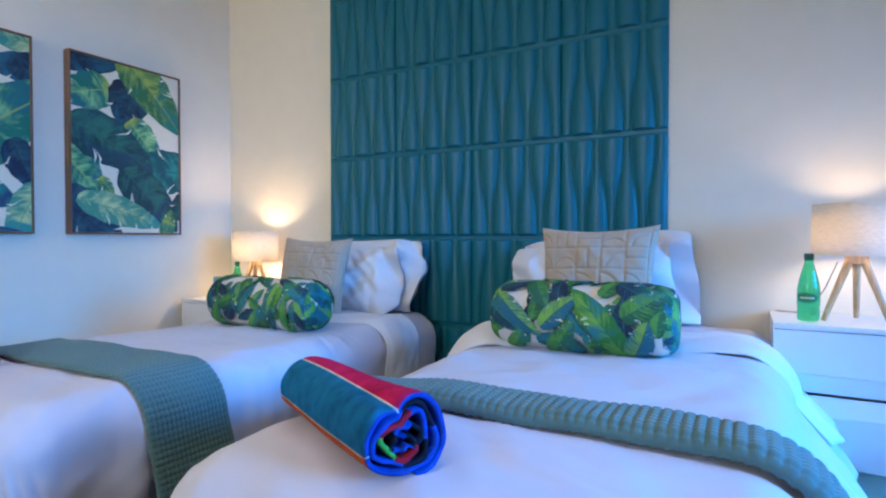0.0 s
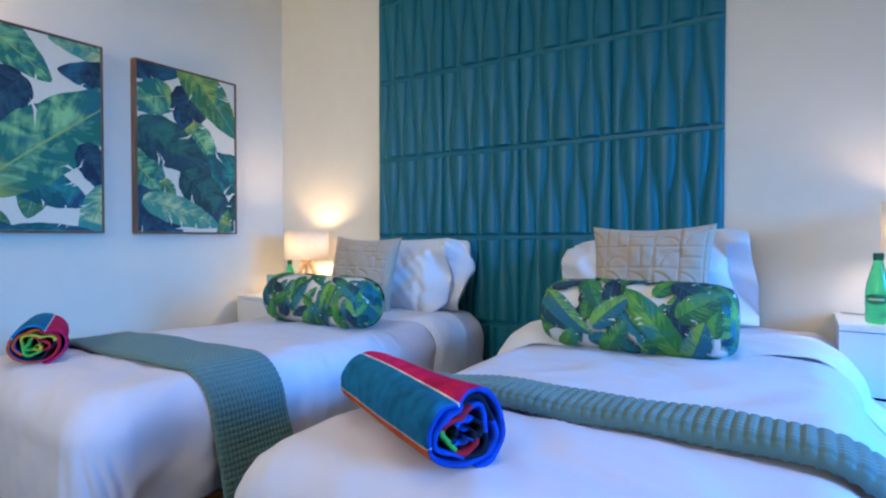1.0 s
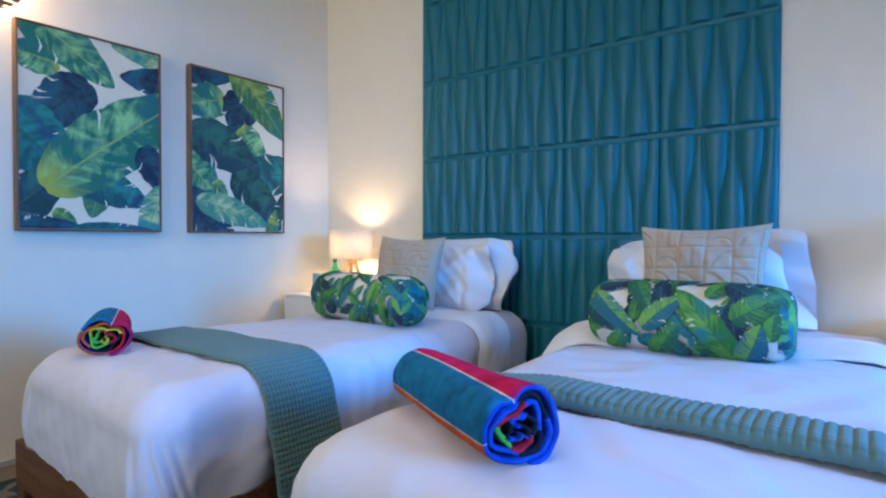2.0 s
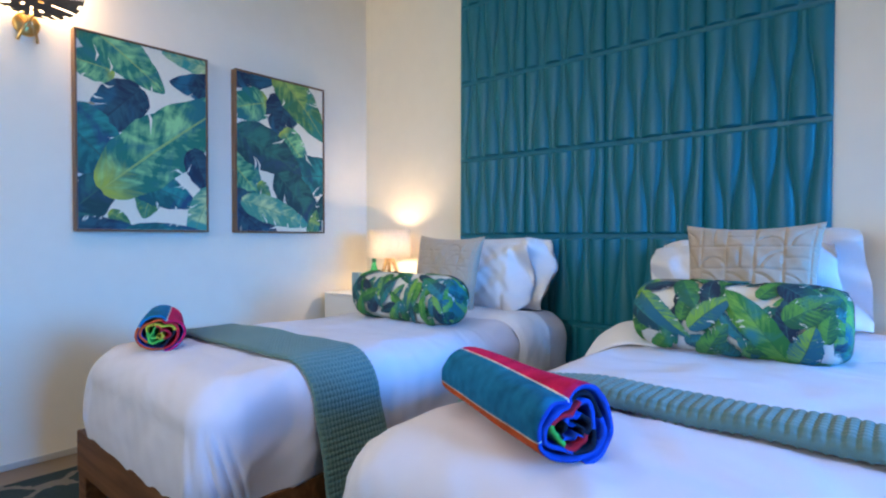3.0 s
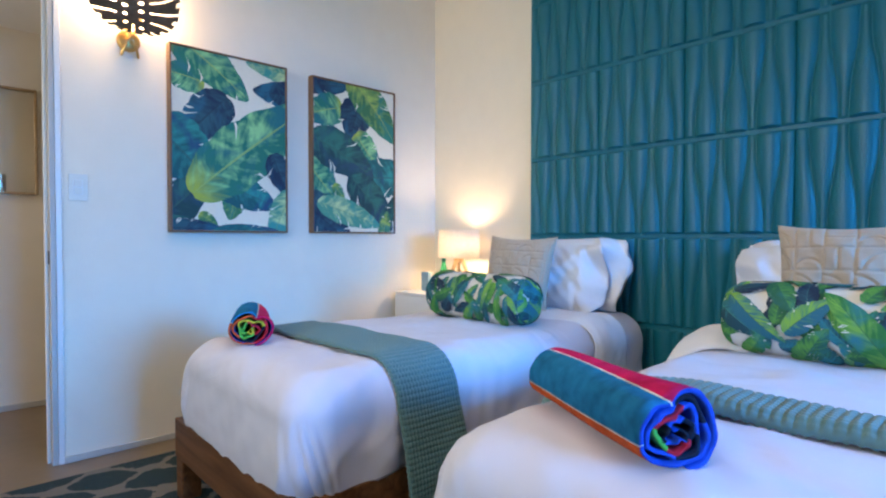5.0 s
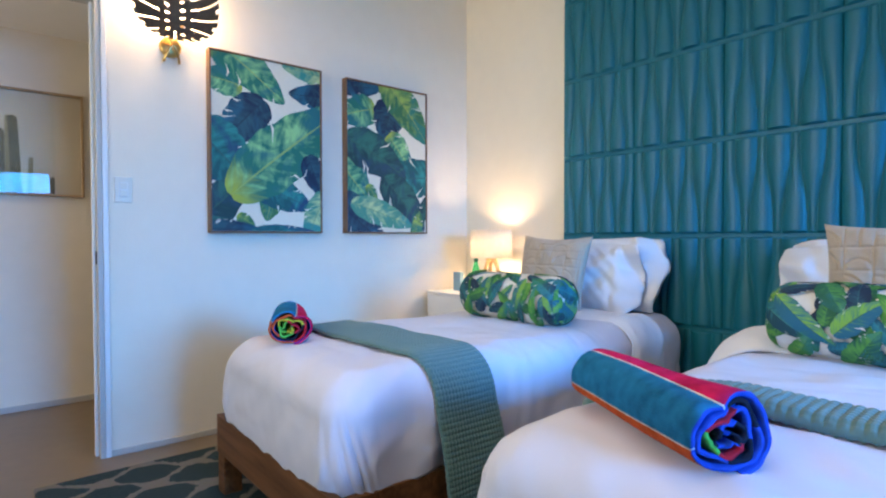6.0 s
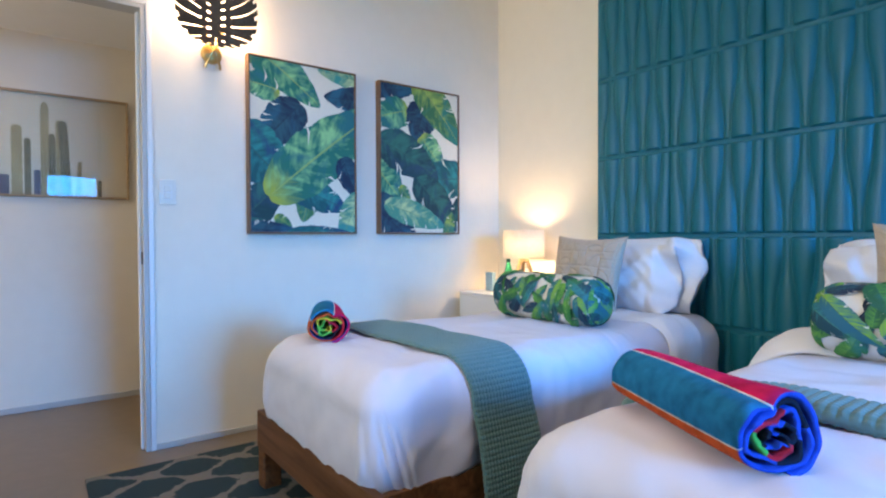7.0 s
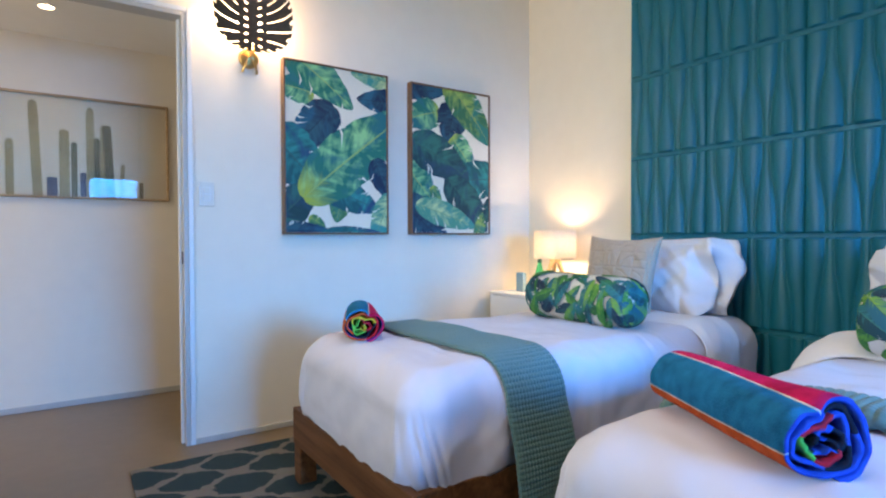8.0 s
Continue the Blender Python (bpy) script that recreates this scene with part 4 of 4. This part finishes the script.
# west skirting greyed for the shadow at the wall foot; hall one matches
skirting("baseboard_1", (WX + 0.0005, WX + 0.010, DOOR_Y1 + 0.023, WY - 0.012, FL, FL + 0.028), M_JAMB_AND_SHADE)
skirting("baseboard_2", (WX + 0.012, EX - 0.001, WY - 0.010, WY - 0.0005, FL, FL + 0.06))
skirting("baseboard_3", (HALL_X + 0.0005, HALL_X + 0.010, -2.99, 1.99, FL, FL + 0.034), M_JAMB_AND_SHADE)
M_SWITCH = mat("switch_plastic", (0.70, 0.67, 0.60), 0.4)
sw = thing("light_switch", (WX, 0.460, 1.222), "white double rocker light switch plate", "switch")
part("plate", box_bm(0.0005, 0.006, -0.037, 0.037, -0.060, 0.060, 0.002), M_SWITCH, sw)
part("recess", box_bm(0.0062, 0.0075, -0.018, 0.018, -0.034, 0.034, 0.0004), M_TRIM, sw)
for z0, z1 in ((0.002, 0.032), (-0.032, -0.002)):
    part("rocker", box_bm(0.0076, 0.0115, -0.0155, 0.0155, z0, z1, 0.0015), M_SWITCH, sw)

# ---- wall sconce ----
M_BRASS = mat("brushed_brass", (0.62, 0.40, 0.15), 0.32, 1.0, var=0.1, scale=30)
M_BRONZE = mat("green_bronze", (0.060, 0.050, 0.038), 0.36, 0.5, var=0.3, scale=16)


def sconce(y, z):
    sc = thing("wall_sconce", (WX, y, z), "wall lamp with a pierced bronze monstera leaf on a brass mount", "wall lamp")
    part("wall_plate", turned_x([(0.047, 0.001), (0.050, 0.004), (0.050, 0.014), (0.040, 0.022), (0.010, 0.026)], 40), M_BRASS, sc, smooth=True)
    for sg in (-1, 1):
        bm = bmesh.new()
        pts = []
        for k in range(15):
            t = k / 14
            pts.append(Vector((0.030 + 0.030 * math.sin(math.pi * t * 0.9), sg * (0.036 - 0.075 * t ** 1.3), -0.078 + 0.150 * t)))
        for p, q in zip(pts, pts[1:]):
            rod_bm(p, q, 0.0062, 0.0062, 8, bm)
        part("bracket", bm, M_BRASS, sc)
    # the leaf: a rounded heart, slit between its lobes and pierced beside the midrib
    bm = bmesh.new()
    step, nodes = 0.0026, {}

    def solid(yy, zz):
        ay, dz = abs(yy), zz - 0.145
        rho, phi = math.hypot(ay, dz), math.atan2(ay, dz)
        edge = 0.19 * (1 + 0.42 * max(0.0, math.cos(phi)) ** 1.5 - 0.30 * max(0.0, -math.cos(phi)) ** 2)
        if rho > edge or (dz < -0.09 and ay < 0.004 - 0.12 * (dz + 0.09)):
            return False
        tilt = min(0.8, max(-0.9, 0.12 + 3.4 * dz))
        lane = (dz + 0.03 - ay * tilt + (0.012 if yy > 0 else 0.0)) / 0.034
        off = abs(lane - math.floor(lane) - 0.5) * 0.034 / (1 - 3.0 * min(ay, 0.2))
        if ay > 0.070 and off < 0.0026 + 0.020 * (ay - 0.070):
            return False
        if rho > edge * 0.93 and off > 0.013 / (1 - 3.0 * min(ay, 0.2)):
            return False
        q = (ay - 0.034) / 0.011
        if abs(q) < 1 and off < 0.0055 * math.sqrt(1 - q * q):
            return False
        return True

    for a in range(-80, 80):
        for b in range(0, 170):
            yy, zz = (a + 0.5) * step, (b + 0.5) * step
            if solid(yy, zz):
                quad = []
                for p, q in ((a, b), (a + 1, b), (a + 1, b + 1), (a, b + 1)):
                    if (p, q) not in nodes:
                        nodes[(p, q)] = bm.verts.new((0.098 + 0.9 * (p * step) ** 2 + 0.15 * abs(q * step - 0.145) ** 2, p * step, q * step))
                    quad.append(nodes[(p, q)])
                bm.faces.new(quad)
    leaf = part("leaf_shade", bm, M_BRONZE, sc, "dark pierced metal leaf")
    so = leaf.modifiers.new("thickness", "SOLIDIFY")
    so.thickness = 0.0015
    for dy in (-0.055, 0.06):
        part("lamp_holder", rod_bm((0.02, dy * 0.4, 0.06), (0.055, dy, 0.135), 0.009, 0.011), M_BRASS, sc)
        g = lathe_bm([(0.008, 0.0), (0.018, 0.018), (0.020, 0.032), (0.012, 0.048), (0.003, 0.052)], 16)
        bmesh.ops.translate(g, verts=g.verts[:], vec=(0.055, dy, 0.137))
        part("bulb", g, M_BULB, sc, smooth=True).visible_shadow = False
        bulb("sconce_light", (WX + 0.055, y + dy, z + 0.165), 8.0, WARM, 0.02)


def turned_x(profile, seg):
    """A turned body whose axis runs along x: (radius, x) pairs."""
    bm = lathe_bm(profile, seg)
    bmesh.ops.rotate(bm, verts=bm.verts[:], cent=(0, 0, 0), matrix=Matrix.Rotation(radians(90), 3, "Y"))
    return bm


sconce(0.668, 1.925)

# ---- hall picture and downlight, added ceiling spots ----
M_OAK = wood("pale_oak", (0.30, 0.20, 0.10), (0.46, 0.33, 0.19), 2.0, 0.5, 1)
M_SANDY = mat("sandy_print", (0.46, 0.395, 0.285), 0.8, var=0.05, scale=3)
M_CACTUS = [mat("cactus_" + nm, c, 0.8, var=0.25, scale=16) for nm, c in (("khaki", (0.25, 0.20, 0.10)), ("olive", (0.13, 0.11, 0.06)), ("slate", (0.08, 0.085, 0.11)))]
M_GLASS = mat("picture_glass", (1, 1, 1), 0.0, trans=1.0)
M_GLASS.node_tree.nodes["Principled BSDF"].inputs["IOR"].default_value = 1.35


def hall_picture():
    y0, y1, z0, z1 = -0.80, 0.437, 1.247, 1.868
    p = thing("cactus_picture", (HALL_X, (y0 + y1) / 2, (z0 + z1) / 2), "wide framed print of tall cactus columns behind glass", "picture")
    w, h, t = (y1 - y0) / 2, (z1 - z0) / 2, 0.014
    part("print_sheet", box_bm(0.002, 0.008, -w + t, w - t, -h + t, h - t), M_SANDY, p)
    for nm, bx in (("frame_side", (0.001, 0.024, -w, -w + t, -h, h)), ("frame_side", (0.001, 0.024, w - t, w, -h, h)), ("frame_rail", (0.001, 0.024, -w + t + 0.0005, w - t - 0.0005, -h, -h + t)), ("frame_rail", (0.001, 0.024, -w + t + 0.0005, w - t - 0.0005, h - t, h))):
        part(nm, box_bm(*bx, 0.002), M_OAK, p, "narrow pale oak frame")
    # columns: middle from the right edge, top as a share of the height, half width, lean, ink
    for k, (dy, top, hw, lean, ink) in enumerate(((0.700, 0.95, 0.024, -0.02, 0), (0.568, 0.68, 0.026, 0.0, 0), (0.518, 0.56, 0.016, 0.0, 1), (0.473, 0.25, 0.016, 0.0, 2), (0.435, 0.93, 0.021, 0.0, 0), (0.400, 0.62, 0.017, 0.0, 1),
                                                   (0.368, 0.76, 0.014, 0.0, 0), (0.328, 0.76, 0.024, -0.02, 1), (0.271, 0.36, 0.012, 0.01, 0), (0.160, 0.17, 0.011, 0.0, 1), (0.630, 0.19, 0.026, 0.0, 2), (0.83, 0.55, 0.02, 0.0, 0), (0.95, 0.8, 0.022, 0.0, 1))):
        bm = bmesh.new()
        rows = []
        zz, hh = -h + t, (2 * h - 2 * t) * top
        for i in range(41):
            q = (i / 40) ** 0.75
            e = hw * (1 + 0.06 * math.sin(q * 40 + k)) * math.sqrt(max(0.03, 1 - max(0, (q - 0.93) / 0.07) ** 2))
            rows.append([bm.verts.new((0.0082 + 0.0001 * k, w - dy + lean * q + o * e, zz + hh * q)) for o in (-1, 0, 1)])
        for a, b in zip(rows, rows[1:]):
            for j in (0, 1):
                bm.faces.new((a[j], a[j + 1], b[j + 1], b[j]))
        part("printed_cactus", bm, M_CACTUS[ink], p)
    part("glass", box_bm(0.014, 0.016, -w + t, w - t, -h + t, h - t), M_GLASS, p).visible_shadow = False


hall_picture()
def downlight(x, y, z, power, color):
    dl = thing("downlight", (x, y, z), "small round recessed ceiling spot, lit; all but one in the hall are added fill", "ceiling light", "recessed downlights")
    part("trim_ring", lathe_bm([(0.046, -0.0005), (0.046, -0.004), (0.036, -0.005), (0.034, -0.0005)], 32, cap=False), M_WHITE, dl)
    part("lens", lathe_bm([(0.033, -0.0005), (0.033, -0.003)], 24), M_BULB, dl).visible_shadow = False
    sd = bpy.data.lights.new("downlight_or_fill_lamp", "SPOT")
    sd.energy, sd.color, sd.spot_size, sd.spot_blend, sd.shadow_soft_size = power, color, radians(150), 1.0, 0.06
    new("downlight_or_fill_lamp", sd).location = (x, y, z - 0.02)


# the hall's own spot; the one at y -1.7 is an unseen addition
for yy in (-0.192, -1.7):
    downlight(-3.475, yy, HALL_CEIL, 9.0, (1.0, 0.86, 0.68))
# unseen bedroom spots, added as warm fill from above
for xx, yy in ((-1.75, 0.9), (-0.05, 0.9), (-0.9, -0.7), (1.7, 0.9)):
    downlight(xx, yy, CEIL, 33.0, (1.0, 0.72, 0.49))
# added soft fill for the hall; its end wall holds no window
area_lamp("hall_fill_light", look((-3.43, -2.9, 1.4), (-3.43, 2.0, 1.2)), 0.9, 1.4, 30, (1.0, 0.86, 0.68))

# ---- rug ----
def rug_material():
    m = mat("trellis_rug", (0.10, 0.16, 0.18), 0.95, bump=0.6, bscale=260)
    n, l = m.node_tree.nodes, m.node_tree.links
    tc, dis, add, sep = n.new("ShaderNodeTexCoord"), n.new("ShaderNodeTexNoise"), n.new("ShaderNodeVectorMath"), n.new("ShaderNodeSeparateXYZ")
    sc = n.new("ShaderNodeVectorMath")
    sc.operation = "SCALE"
    sc.inputs["Scale"].default_value = 0.12
    dis.inputs["Scale"].default_value, dis.inputs["Detail"].default_value, dis.inputs["Roughness"].default_value = 11, 6, 0.68
    l.new(tc.outputs["Object"], dis.inputs["Vector"])
    l.new(dis.outputs["Color"], sc.inputs[0])
    l.new(tc.outputs["Object"], add.inputs[0])
    l.new(sc.outputs[0], add.inputs[1])
    l.new(add.outputs[0], sep.inputs[0])

    def mk(op, a, b=0.0):
        k = n.new("ShaderNodeMath")
        k.operation = op
        for idx, x in enumerate((a, b)):
            if isinstance(x, (int, float)):
                k.inputs[idx].default_value = x
            else:
                l.new(x, k.inputs[idx])
        return k.outputs[0]

    cx_, cy_ = mk("COSINE", mk("MULTIPLY", sep.outputs[0], 2 * math.pi / 0.26)), mk("COSINE", mk("MULTIPLY", sep.outputs[1], 2 * math.pi / 0.36))
    band = mk("LESS_THAN", mk("ABSOLUTE", mk("ADD", cx_, cy_)), 0.34)
    mix = n.new("ShaderNodeMix")
    mix.data_type = "RGBA"
    mix.inputs["A"].default_value, mix.inputs["B"].default_value = (0.011, 0.036, 0.042, 1), (0.21, 0.185, 0.155, 1)
    l.new(band, mix.inputs["Factor"])
    vary, hue = n.new("ShaderNodeTexNoise"), n.new("ShaderNodeMix")
    vary.inputs["Scale"].default_value, vary.inputs["Detail"].default_value = 60, 4
    hue.data_type, hue.blend_type = "RGBA", "MULTIPLY"
    hue.inputs["Factor"].default_value = 0.4
    l.new(tc.outputs["Object"], vary.inputs["Vector"])
    l.new(mix.outputs["Result"], hue.inputs["A"])
    l.new(vary.outputs["Color"], hue.inputs["B"])
    l.new(hue.outputs["Result"], n["Principled BSDF"].inputs["Base Color"])
    return m


tagged(part("area_rug", box_bm(-2.665, 1.0, 0.095, 2.25, FL + 0.0005, FL + 0.012, 0.004), rug_material()), "dusty teal rug with a cream trellis pattern under the beds", "rug")

# ---- window and garden door ----
def glazed(name, m, w, h, bars, label):
    g = thing(name, (0, 0, 0), label, "window")
    g["kind"] = "structure"
    g.matrix_world = m
    for nm, bx in [("window_frame", (-w / 2, -w / 2 + 0.05, -0.03, 0.03, 0, h)), ("window_frame", (w / 2 - 0.05, w / 2, -0.03, 0.03, 0, h)), ("window_frame", (-w / 2 + 0.051, w / 2 - 0.051, -0.03, 0.03, 0, 0.05)), ("window_frame", (-w / 2 + 0.051, w / 2 - 0.051, -0.03, 0.03, h - 0.05, h))] + [
            ("mullion", (-w / 2 + w * k / (bars + 1) - 0.02, -w / 2 + w * k / (bars + 1) + 0.02, -0.02, 0.02, 0.051, h - 0.051)) for k in range(1, bars + 1)]:
        part(nm, box_bm(*bx, 0.003), M_TRIM, g)
    part("pane", box_bm(-w / 2 + 0.051, w / 2 - 0.051, 0.024, 0.028, 0.051, h - 0.051), M_GLASS, g).visible_shadow = False


glazed("window_1", pose(EX + T / 2, 1.2, 1.0, 0, 0, -90), 2.098, 1.198, 1, "wide white-framed window in the side wall")
glazed("window_2", pose(-1.0, SY - T / 2, 1.3, 0, 0, 180), 2.198, 0.898, 1, "high white-framed window opposite the beds")
cord = bmesh.new()
cpts = [Vector((0.43, 2.50, NS_R + 0.20)), Vector((0.40, 2.56, NS_R + 0.10)), Vector((0.36, 2.59, NS_R + 0.02)), Vector((0.33, 2.58, NS_R + 0.004)), Vector((0.27, 2.60, NS_R + 0.004)), Vector((0.25, 2.62, NS_R + 0.003))]
for p, q in zip(cpts, cpts[1:]):
    rod_bm(p, q, 0.0022, 0.0022, 6, cord)
tagged(part("lamp_cord", cord, mat("grey_cord", (0.25, 0.25, 0.26), 0.5)), "thin grey lamp cord lying across the cabinet top", "cord")
